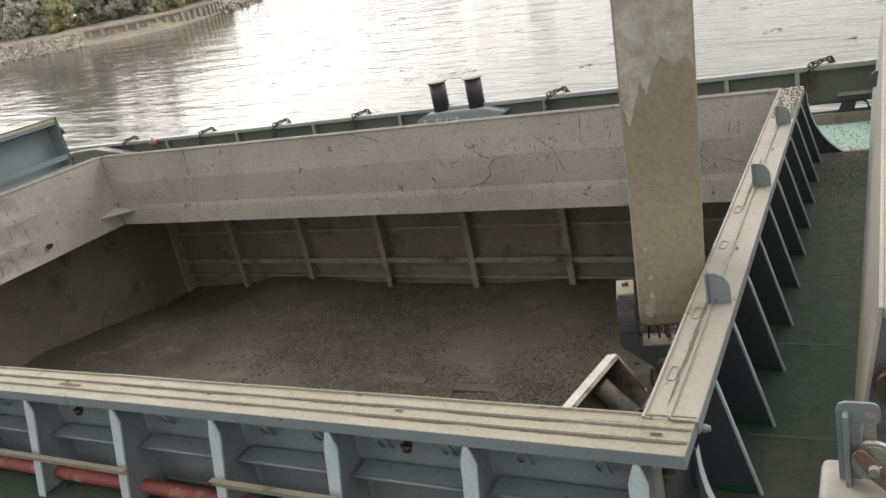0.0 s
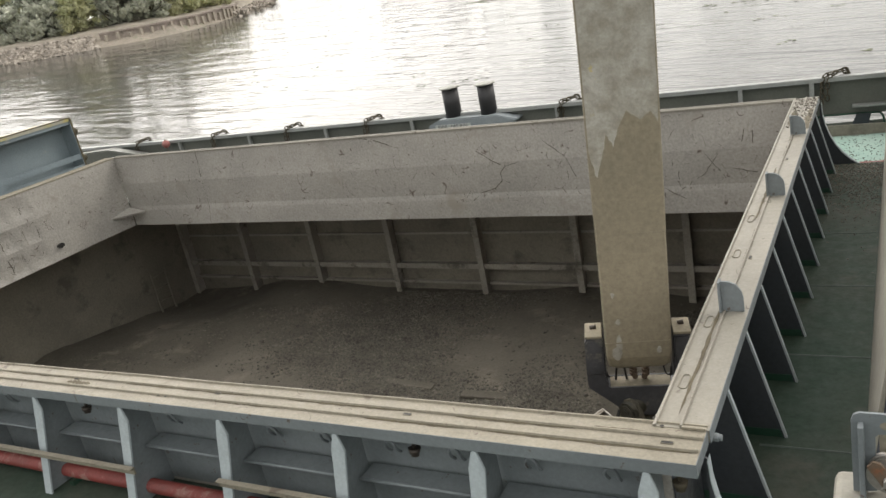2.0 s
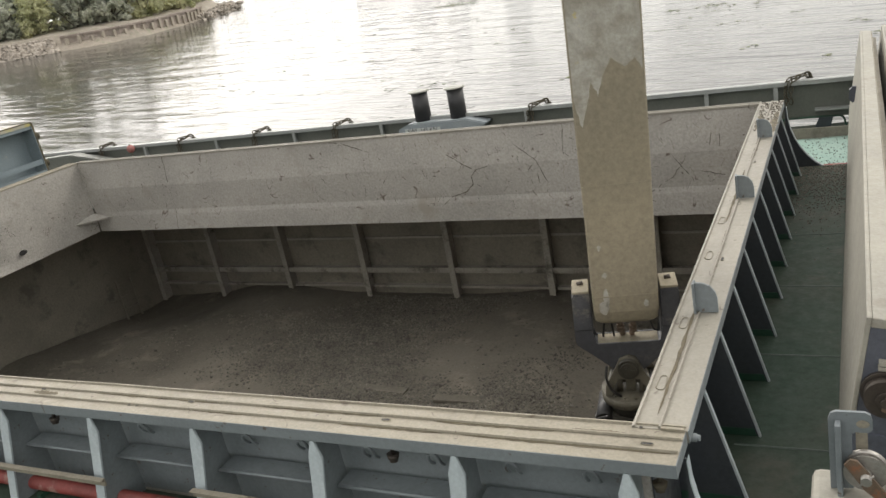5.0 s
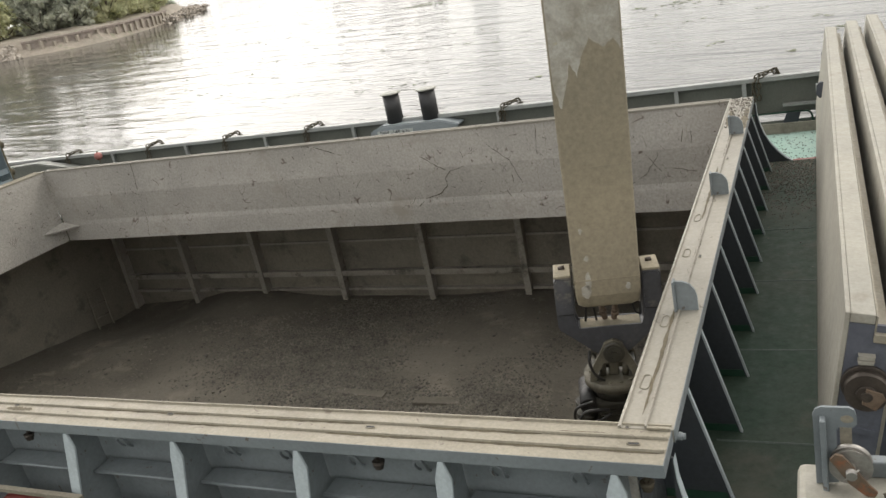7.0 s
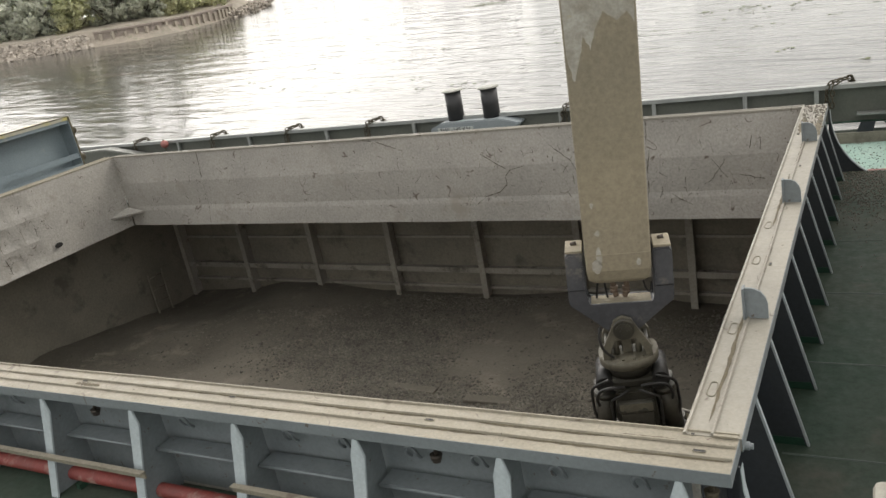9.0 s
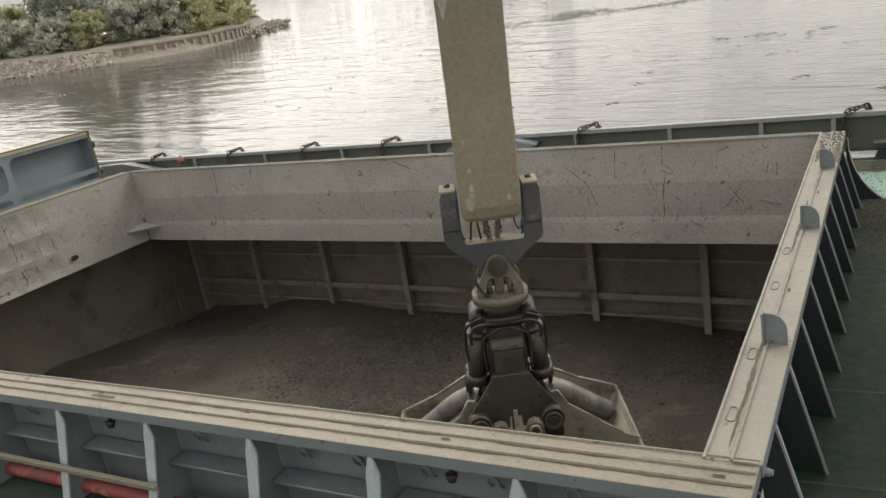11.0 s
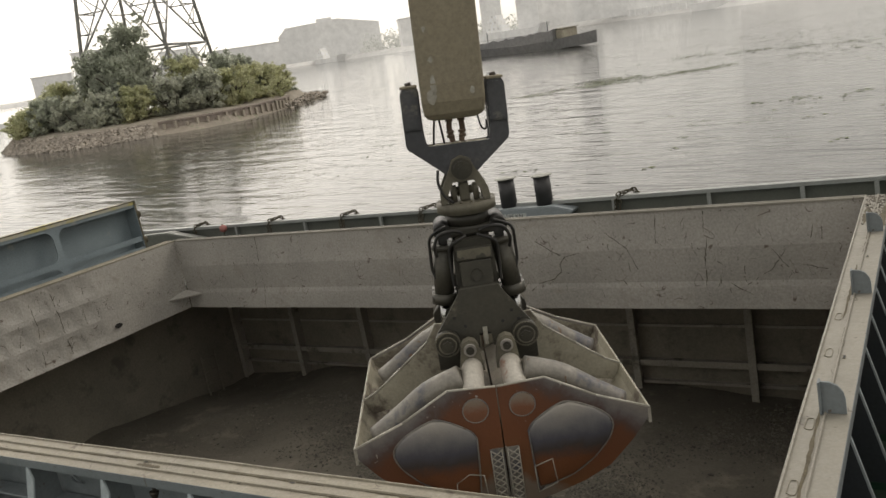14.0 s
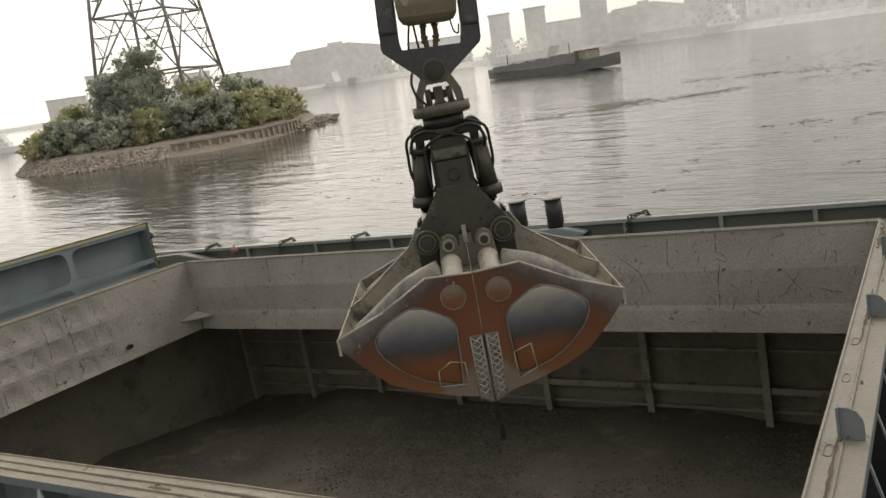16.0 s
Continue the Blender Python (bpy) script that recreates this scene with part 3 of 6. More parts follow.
for yy, zz in ((4.78, -1.05),):
    bm = B()
    k = (yy - D[1]) / (C[1] - D[1])
    x = D[0] + (C[0] - D[0]) * k + .035
    pts = [(yy + .075 * math.cos(a), zz + .042 * math.sin(a)) for a in [i * math.tau / 14 for i in range(14)]]
    # dark disc on the plate's face paints in the shade of a hole
    prism(bm, pts, x - .004, x + .002, "x")
    part("oval_hole_disc", bm, hose_rubber, left, "dark oval disc painting in the shade of a hole")
# cracks, weld seams and gouges on the plates
def gouge(parent, pts, r, mat, along, seed):
    """A ragged dark line scored into a plate; pts are (along the plate, z)."""
    rr = random.Random(seed)
    bm = B()
    line = []
    for (u0, z0), (u1, z1) in zip(pts, pts[1:]):
        n = max(2, int(math.hypot(u1 - u0, z1 - z0) / .05))
        line += [(u0 + (u1 - u0) * i / n + rr.uniform(-.008, .008), z0 + (z1 - z0) * i / n + rr.uniform(-.006, .006)) for i in range(n)]
    line.append(pts[-1])

    def at(u, z):
        # depth of the plate's own profile, so that the line lies on its face
        d = float(np.interp(-z, FACE_Z, FACE_U))
        if along == "x":
            w = .018 * noise.noise(V((u * 1.3, C[1] * 1.3 + 11, z * 1.7)))
            return (u, C[1] + d + w, z)
        w = .018 * noise.noise(V((C[0] * 1.3, u * 1.3 + 12, z * 1.7)))
        return (C[0] - d - w, u, z)
    skip = 0
    for a, b in zip(line, line[1:]):
        if skip:
            skip -= 1
            continue
        if rr.random() < .06:
            skip = 1
        k = r * rr.uniform(.16, .52)
        cyl(bm, at(*a), at(*b), k, seg=5)
    part("gouge", bm, mat, parent)


FAR_LINES = [
    ([(-9.17, -.02), (-9.19, -.45)], .012, chain_rust), ([(-9.2, -.52), (-9.24, -1.0), (-9.28, -1.26)], .007, chain_rust),
    ([(-8.2, -.02), (-8.27, -.30)], .007, hold_steel), ([(-8.3, -.55), (-8.38, -1.2)], .006, hold_steel), ([(-7.35, -.03), (-7.5, -.9)], .006, hold_steel),
    ([(-5.85, -.03), (-5.6, -.06), (-5.3, -.17)], .012, chain_rust), ([(-5.2, -.18), (-5.22, -.48)], .006, hold_steel),
    ([(-3.98, -.32), (-3.7, -.50), (-3.58, -.56), (-3.68, -.64), (-3.66, -.76), (-3.78, -.86), (-4.02, -.93), (-4.15, -1.03)], .014, chain_rust),
    ([(-3.58, -.56), (-3.38, -.50)], .009, chain_rust), ([(-3.0, -.24), (-2.72, -.47)], .010, chain_rust), ([(-2.72, -.47), (-2.6, -.80)], .008, chain_rust),
    ([(-2.32, -.05), (-2.34, -.42)], .012, chain_rust), ([(-2.36, -.55), (-2.40, -1.24)], .006, hold_steel), ([(-2.2, -.03), (-2.22, -.50)], .005, hold_steel),
    ([(-1.73, -.04), (-1.75, -.30)], .011, chain_rust), ([(-1.72, -.36), (-1.76, -.62), (-1.78, -1.0)], .012, chain_rust), ([(-1.8, -1.02), (-1.8, -1.26)], .006, hold_steel),
    ([(-.85, -.55), (-1.02, -.80), (-1.3, -.98)], .008, chain_rust), ([(-1.0, -.52), (-.78, -.86)], .008, chain_rust), ([(-.7, -.74), (-.42, -.80)], .011, chain_rust),
    ([(-.55, -.28), (-.57, -.42)], .009, chain_rust), ([(-.45, -.30), (-.46, -.44)], .009, chain_rust), ([(-1.5, -.95), (-1.25, -1.1)], .008, chain_rust)]
for i, (pts, r, mt) in enumerate(FAR_LINES):
    gouge(far, pts, r, mt, "x", i)
rs = random.Random(77)
for i in range(130):
    u = -rs.uniform(.25, 11.0)
    if rs.random() < .55:
        u = -rs.uniform(.3, 4.6)
    z = -rs.choice((rs.uniform(.06, .45), rs.uniform(.5, .95), rs.uniform(.5, 1.25)))
    a = rs.gauss(1.45, .5)
    l = rs.uniform(.03, .15)
    gouge(far, [(u, z), (u + l * math.cos(a) * rs.choice((-1, 1)), max(-1.26, z - l * abs(math.sin(a))))], rs.uniform(.004, .009), chain_rust if rs.random() < .6 else hold_steel, "x", 100 + i)
for i, (pts, r, mt) in enumerate((([(3.42, -.2), (3.46, -.6), (3.40, -1.22)], .009, chain_rust), ([(3.80, -.16), (3.84, -.6), (3.9, -1.2)], .011, chain_rust), ([(4.25, -.55), (4.28, -.9)], .007, hold_steel), ([(4.5, -.6), (4.52, -.95)], .006, chain_rust), ([(2.6, -.1), (2.62, -1.2)], .008, chain_rust))):
    gouge(left, pts, r, mt, "y", 300 + i)
for i in range(50):
    u, z = rs.uniform(2.2, 5.6), -rs.uniform(.2, 1.2)
    gouge(left, [(u, z), (u + rs.uniform(-.08, .08), max(-1.26, z - rs.uniform(.03, .12)))], rs.uniform(.004, .009), chain_rust, "y", 400 + i)

# ---- hold below the deck ----
HX0, HX1, HY0, HY1, HZ = -12.6, 1.2, -1.0, 8.615, -5.2
hold = thing("wall_hold", "dark coal-stained steel hold walls with ribs", "hold wall", TILT, kind="structure")
for nm, a in (("back_wall", (HX0, HX1, HY1, HY1 + .02, HZ, -.9)), ("front_wall", (HX0, HX1, HY0 - .02, HY0, HZ, -.9)),
              ("left_wall", (HX0 - .02, HX0, HY0, HY1, HZ, -.9)), ("right_wall", (HX1, HX1 + .02, HY0, HY1, HZ, -.9))):
    bm = B()
    box(bm, *a)
    part(nm, bm, hold_steel, hold)
RIBS = [-12.52, -10.78, -8.98, -7.17, -5.35, -3.55, -1.77, .02]
for x in RIBS:
    bm = B()
    box(bm, x - .012, x + .012, HY1 - .22, HY1 - .002, -4.4, -1.0)
    box(bm, x - .055, x + .055, HY1 - .235, HY1 - .22, -4.4, -1.0)
    part("rib", bm, hold_rib, hold)
for z, dp in ((-2.94, .20), (-3.30, .12), (-2.36, .05)):
    for a, b in zip(RIBS, RIBS[1:]):
        bm = B()
        box(bm, a + .058, b - .058, HY1 - dp, HY1 - .002, z - .006, z + .006)
        box(bm, a + .058, b - .058, HY1 - dp - .012, HY1 - dp, z - (.05 if dp > .15 else .02), z + (.05 if dp > .15 else .02))
        part("stringer", bm, hold_rib, hold)
bm = B()
for y in (7.25, 7.62):
    box(bm, HX0 + .16, HX0 + .19, y - .018, y + .018, -4.2, -2.72)
for i in range(5):
    cyl(bm, (HX0 + .175, 7.25, -2.8 - i * .27), (HX0 + .175, 7.62, -2.8 - i * .27), .011, seg=6)
part("ladder", bm, hold_steel, hold, "dusty steel rung ladder")
bm = B()
box(bm, HX0, HX1, HY0, HY1, HZ - .02, HZ)
tagged(part("floor_hold", bm, hold_steel, None, "", TILT), "dark steel floor under the cargo", "hold floor", kind="structure")

# decks: strips round the opening; the far side falls away towards the bulwark
bm = B()
for a in ((.03, 16, -14, 6.36, DECK - .02, DECK), (-30, .03, -14, -.053, DECK - .02, DECK)):
    box(bm, *a)
tagged(part("deck", bm, deck_green), "worn green painted steel deck with dusty patches", "deck", kind="structure")
bm = B()
v = [bm.verts.new(p) for p in ((.055, 6.385, -.93), (1.2, 6.375, -.93), (16, 6.375, -.93), (16, 9.128, -1.08), (.055, 9.128, -1.08))]
bm.faces.new(v)
v2 = [bm.verts.new((q.co.x, q.co.y, q.co.z - .03)) for q in v]
bm.faces.new(v2[::-1])
for i in range(5):
    bm.faces.new((v[i], v2[i], v2[(i + 1) % 5], v[(i + 1) % 5]))
tagged(part("deck_side", bm, deck_mint), "mint green side deck strewn with grit", "deck", kind="structure")
bm = B()
v = [bm.verts.new(p) for p in ((-30, 6.41, -.30), (-11.3, 6.41, -.65), (.053, 6.41, -.86), (.053, 9.128, -1.07), (-30, 9.128, -.50))]
bm.faces.new(v)
v2 = [bm.verts.new((q.co.x, q.co.y, q.co.z - .03)) for q in v]
bm.faces.new(v2[::-1])
for i in range(5):
    bm.faces.new((v[i], v2[i], v2[(i + 1) % 5], v[(i + 1) % 5]))
tagged(part("deck_far", bm, deck_green), "worn green painted deck along the bulwark", "deck", kind="structure")
bm = B()
box(bm, -30, -11.25, -.053, 6.40, DECK - .03, DECK - .01)
tagged(part("deck_end", bm, deck_green), "worn green painted deck beyond the hatch", "deck", kind="structure")
for y in (.1, 1.0, 2.05, 3.15, 4.25, 5.3):
    bm = B()
    run(bm, (.26, y), (3.2, y), (0, 1), [(0, DECK + .001), (.006, DECK + .006), (.014, DECK + .006), (.02, DECK + .001)], steps=30, wob=.004, seed=y)
    tagged(part("deck_weld", bm, weld_green), "pale weld seam across the green deck", "weld seam", kind="structure")
# grit on the deck
rng = np.random.default_rng(4)


def lumps(name, pts, sizes, mat, label, cat, seed=1, flat=.75, m=None, kind="stuff", parent=None):
    """Many small broken stones in one mesh."""
    rg = np.random.default_rng(seed)
    oc = np.array([[1, 0, 0], [-1, 0, 0], [0, 1, 0], [0, -1, 0], [0, 0, 1], [0, 0, -1]], float)
    tri = np.array([[0, 2, 4], [2, 1, 4], [1, 3, 4], [3, 0, 4], [2, 0, 5], [1, 2, 5], [3, 1, 5], [0, 3, 5]])
    pts, sizes = np.asarray(pts, float), np.asarray(sizes, float)
    n = len(pts)
    q = rg.normal(size=(n, 3, 3))
    u, _, vt = np.linalg.svd(q)
    rot = u @ vt
    loc = oc[None] * (1 + rg.uniform(-.4, .45, (n, 6, 1)))
    vs = np.einsum("nij,nkj->nki", rot, loc) * sizes[:, None, None]
    vs[:, :, 2] *= flat
    vs += pts[:, None]
    fs = (tri[None] + (np.arange(n) * 6)[:, None, None]).reshape(-1, 3)
    me = bpy.data.meshes.new(name)
    me.from_pydata(vs.reshape(-1, 3).tolist(), [], fs.tolist())
    me.materials.append(mat)
    ob = new(name, me)
    ob.parent = parent
    if m is not None:
        ob.matrix_basis = m
    return tagged(ob, label, cat, kind=kind)


n = 3200
px, py = rng.uniform(.3, .95, n), 6.34 - np.abs(rng.normal(0, .75, n))
lumps("deck_grit", np.c_[px, py, np.full(n, DECK + .003)], rng.uniform(.003, .011, n), coal_lump, "grey coal grit spilled on the deck", "grit", 3)
n = 420
px, py = rng.uniform(.3, 1.0, n), rng.uniform(6.6, 8.9, n)
lumps("deck_spill", np.c_[px, py, -.926 - (py - 6.375) * .0545], rng.uniform(.003, .011, n), coal_lump, "dark coal specks on mint deck", "grit", 5)
n = 260
py = 6.38 - np.abs(rng.normal(0, .5, n))
lumps("flange_grit", np.c_[rng.uniform(.02, .24, n), py, np.full(n, .004)], rng.uniform(.004, .012, n), coal_lump, "dark coal grit lying on the flange", "grit", 6)

# red pipe lines
for p, q, nm in (((-11, -.23, -.685), (-1.9, -.23, -.685), "red deck pipe running through the stays"), ((.30, 6.62, -.875), (4.0, 6.62, -.875), "red deck pipe beside the hatch")):
    ob = thing("deck_pipe", nm, "pipe")
    bm = B()
    cyl(bm, p, q, .048, seg=16)
    part("pipe", bm, red_pipe, ob)
    for k in range(6):
        bm = B()
        c = V(p).lerp(V(q), (k + .5) / 6)
        box(bm, c.x - .02, c.x + .02, c.y - .07, c.y + .07, c.z - .14, c.z - .04)
        part("saddle", bm, green_base, ob)

# ---- cargo ----


def heap(x, y):
    """Height of the coal: high along the back and the left, sagging towards the near side."""
    z = -3.50 + .17 * math.exp(-((x + 9.3) / 1.3) ** 2) + .12 * math.exp(-((x + 3.4) / 1.2) ** 2)
    z += (.46 * max(0.0, min(1.0, (8.0 - y) / 3.0)) - .12) * max(0.0, min(1.0, (-9.6 - x) / 3.0))
    z -= .28 * max(0.0, 4.6 - y) ** .9 * (.45 + .2 * math.sin(x * .9))
    z += .10 * noise.noise(V((x * .45, y * .45, 3))) + .035 * noise.noise(V((x * 1.7, y * 1.7, 9)))
    for cx, cy, r, hgt in ((-5.0, 5.2, 1.0, .22), (-2.7, 5.0, .9, .2), (-7.6, 5.6, 1.3, .18)):
        z += hgt * math.exp(-((x - cx) ** 2 + (y - cy) ** 2) / r ** 2)
    return z


bm = B()
NX, NY = 150, 94
grid = [[bm.verts.new((HX0 + .01 + (HX1 - HX0 - .02) * i / NX, HY0 + .01 + (HY1 - HY0 - .03) * j / NY, 0)) for j in range(NY + 1)] for i in range(NX + 1)]
for col_ in grid:
    for v in col_:
        v.co.z = heap(v.co.x, v.co.y)
for i in range(NX):
    for j in range(NY):
        f = bm.faces.new((grid[i][j], grid[i + 1][j], grid[i + 1][j + 1], grid[i][j + 1]))
        f.smooth = True
tagged(part("coal_heap", bm, coal, None, "", TILT), "dark grey coal cargo heaped over the hold", "coal", kind="stuff")
n = 240000
cx, cy = rng.uniform(-12.4, .2, n), rng.uniform(3.2, 8.45, n)
patchy = np.array([noise.noise(V((a * .5, b * .5, 1.5))) + .3 * noise.noise(V((a * 1.6, b * 1.6, 4))) for a, b in zip(cx, cy)])
keep = rng.uniform(0, 1, n) < np.clip(.42 + 1.9 * patchy, .02, 1) * np.interp(cx, [-10.5, -8.0, -6.5], [.03, .3, .85]) * np.where(cy > 7.3, .5, 1)
cx, cy = cx[keep], cy[keep]
lumps("coal_lumps", np.c_[cx, cy, [heap(a, b) + .004 for a, b in zip(cx, cy)]], rng.gamma(1.7, .0046, len(cx)) + .004, coal_lump, "loose broken coal lumps on the heap", "coal", 8, m=TILT)
for x, y, l, rz in ((-3.55, 5.12, 1.1, 3), (-5.0, 5.22, .8, -3)):
    bm = B()
    box(bm, -l / 2, l / 2, -.07, .07, -.02, .03, bevel=.01)
    tagged(part("plank", bm, coal, None, "", TILT @ pose(x, y - .15, heap(x, y - .15) - .008, 4, 0, rz)), "coal-dusted plank half buried in the heap", "plank")

# ---- far side: bulwark, bollards, chains ----
BY, BTOP = 9.13, -.25
SIDE = TILT @ pose(0, 0, -.08)
bul = thing("bulwark", "grey-green steel bulwark with pale top rail and stays", "bulwark", SIDE, kind="structure")
bm = B()
for a, b in ((-30, .08), (.92, 16)):
    box(bm, a, b, BY, BY + .012, -1.4, BTOP - .012)
box(bm, .08, .92, BY, BY + .012, -.80, BTOP - .012)
box(bm, .08, .92, BY, BY + .012, -1.4, -1.03)
part("plate", bm, bulwark_paint, bul)
bm = B()
box(bm, -30, 16, BY - .07, BY + .06, BTOP - .011, BTOP, bevel=.003)
box(bm, -30, 16, BY - .08, BY - .07, BTOP - .06, BTOP - .001)
part("top_rail", bm, rail_paint, bul)
bm = B()
box(bm, .45, 16, BY - .10, BY - .001, -.69, -.66)
part("stringer", bm, rail_paint, bul)
bm = B()
prism(bm, [(BY - .002, BTOP - .014), (BY - .07, BTOP - .014), (BY - .16, -1.0), (BY - .002, -1.0)], -.006, .006, "x")
box(bm, -.03, .03, BY - .085, BY - .078, -.55, BTOP - .062)
bs = part("stay", bm, rail_paint, bul, "", pose(-14.4, 0, 0))
for x in (-12.47, -10.47, -8.52, -6.58, -3.81, -2.3, -.987, -.046, 1.5):
    part("stay", bs.data, None, bul, "", pose(x, 0, 0))
bm = B()
tube(bm, arc([(-.02, BY - .01, -.91), (.03, BY - .01, -.81), (.16, BY - .01, -.795), (.66, BY - .01, -.795), (.79, BY - .01, -.81), (.83, BY - .01, -.91), (.79, BY - .01, -1.02), (.16, BY - .01, -1.03), (.03, BY - .01, -1.02), (-.02, BY - .01, -.91)], 5), .014, 6)
part("port_rim", bm, green_base, bul, "green rim of the freeing port")
bm = B()
prism(bm, [(.40, -1.03), (.50, -.795), (.68, -.795), (.62, -1.03)], BY - .05, BY - .03, "y")
part("port_rib", bm, dark_web, bul)
bm = B()
box(bm, .78, .98, BY - .16, BY - .06, -.66, .02, bevel=.02)
box(bm, .80, .96, BY - .15, BY - .05, -1.0, -.66)
post = thing("fairlead_post", "black steel post with a white plate on the bulwark", "post", SIDE @ pose(.18, 0, 0))
part("post", bm, bollard_paint, post)
bm = B()
box(bm, .70, .78, BY - .17, BY - .13, -.50, -.40)
part("plate", bm, plate_white, post)

ped = thing("mooring_bollard", "pair of black mooring bollards on a grey-blue pedestal", "bollard", SIDE @ pose(-.185, .68, 0))
bm = B()
prism(bm, [(-5.95, -.48), (-5.95, -.40), (-5.72, -.305), (-4.62, -.305), (-4.25, -.40), (-4.35, -.48)], 8.18, 8.62, "y")
bmesh.ops.bevel(bm, geom=list(bm.edges), offset=.018, segments=2, affect="EDGES")
part("pedestal", bm, base_blue, ped)
for x in (-5.52, -4.84):
    bm = B()
    cyl(bm, (x, 8.40, -.31), (x, 8.40, .195), .142, seg=32)
    part("barrel", bm, bollard_paint, ped)
    bm = B()
    cyl(bm, (x, 8.40, .19), (x, 8.40, .205), .185, seg=32)
    cyl(bm, (x, 8.40, .204), (x, 8.40, .212), .17, .15, seg=32)
    part("cap", bm, bollard_cap, ped, "worn pale round cap")
bm = B()
box(bm, -5.80, -5.12, 8.170, 8.178, -.475, -.395)
part("name_plate", bm, plate_white, ped)
cu = bpy.data.curves.new("swl_text", "FONT")
cu.body, cu.size, cu.extrude, cu.align_x, cu.align_y = "SWL-145 KN", .105, .002, "CENTER", "CENTER"
cu.materials.append(lettering)
tx = new("lettering", cu)
tx.parent, tx.matrix_basis = ped, pose(-5.46, 8.167, -.437, 90, 0, 0)


def link_mesh(L=.082, w=.05, r=.0095):
    bm = B()
    pts = []
    for k in range(17):
        a = k * math.tau / 16
        pts.append((w / 2 * math.cos(a), 0, (L / 2 - w / 2) * (1 if math.sin(a) > 0 else -1) * min(1, abs(math.sin(a)) * 3) + w / 2 * math.sin(a)))
    tube(bm, pts, r, 6)
    me = bpy.data.meshes.new("link")
    bm.to_mesh(me)
    bm.free()
    me.materials.append(chain_rust)
    return me


LINK = link_mesh()


def chain(name, label, pts, step=.062, m=None):
    ob = thing(name, label, "chain", m, group="fender chains")
    pts = arc(pts, 12)
    acc, k = 0.0, 0
    for a, b in zip(pts, pts[1:]):
        acc += (b - a).length
        if acc >= step:
            acc = 0
            m = Matrix.Translation(a) @ (b - a).to_track_quat("Z", "Y").to_matrix().to_4x4() @ pose(0, 0, 0, 0, 0, 90 * (k % 2) + 20)
            part("link", LINK, None, ob, "", m)
            k += 1
    return ob


for x in (-13.68, -11.36, -9.37, -7.47, -3.64, .21):
    s = random.Random(int(x * 10)).uniform(-.03, .03)
    chain("fender_chain", "rusty fender chain slung over the bulwark rail", [(x - .14 + s, BY - .10, -.62), (x - .13, BY - .09, -.36), (x - .08, BY - .06, -.22), (x + .06, BY + .02, -.20), (x + .15, BY + .08, -.21), (x + .17, BY + .10, -.4)], m=SIDE)
    chain("fender_chain", "rusty fender chain slung over the bulwark rail", [(x - .06, BY - .11, -.58), (x - .05, BY - .09, -.30), (x + .02, BY - .03, -.215), (x + .18, BY + .07, -.19), (x + .20, BY + .10, -.4)], m=SIDE)
fl = thing("net_float", "small faded red plastic float on the side deck", "float")
bm = B()
ball(bm, (0, 0, 0), .085, sub=3)
part("ball", bm, red_plastic, fl)
bm = B()
cyl(bm, (0, 0, -.66), (0, 0, -.08), .012, seg=8)
cyl(bm, (0, 0, .075), (0, 0, .105), .02, seg=8)
part("stem", bm, chain_rust, fl)
fl.matrix_basis = SIDE @ pose(-12.75, 8.95, -.30)
# mooring chock at the far end of the bulwark
ch = thing("mooring_chock", "pale grey steel mooring chock plate on the bulwark", "chock", SIDE @ pose(-.85, .72, -.12))
bm = B()
prism(bm, [(-15.3, -.62), (-15.3, -.22), (-13.6, -.16), (-12.55, -.34), (-12.45, -.44), (-12.6, -.62)], 8.05, 8.30, "y")
bmesh.ops.bevel(bm, geom=list(bm.edges), offset=.02, segments=2, affect="EDGES")
part("plate", bm, bulwark_paint, ch)
bm = B()
box(bm, -15.2, -12.7, 8.08, 8.28, -.98, -.62)
part("foot", bm, bulwark_paint, ch)

# ---- hatch covers ----


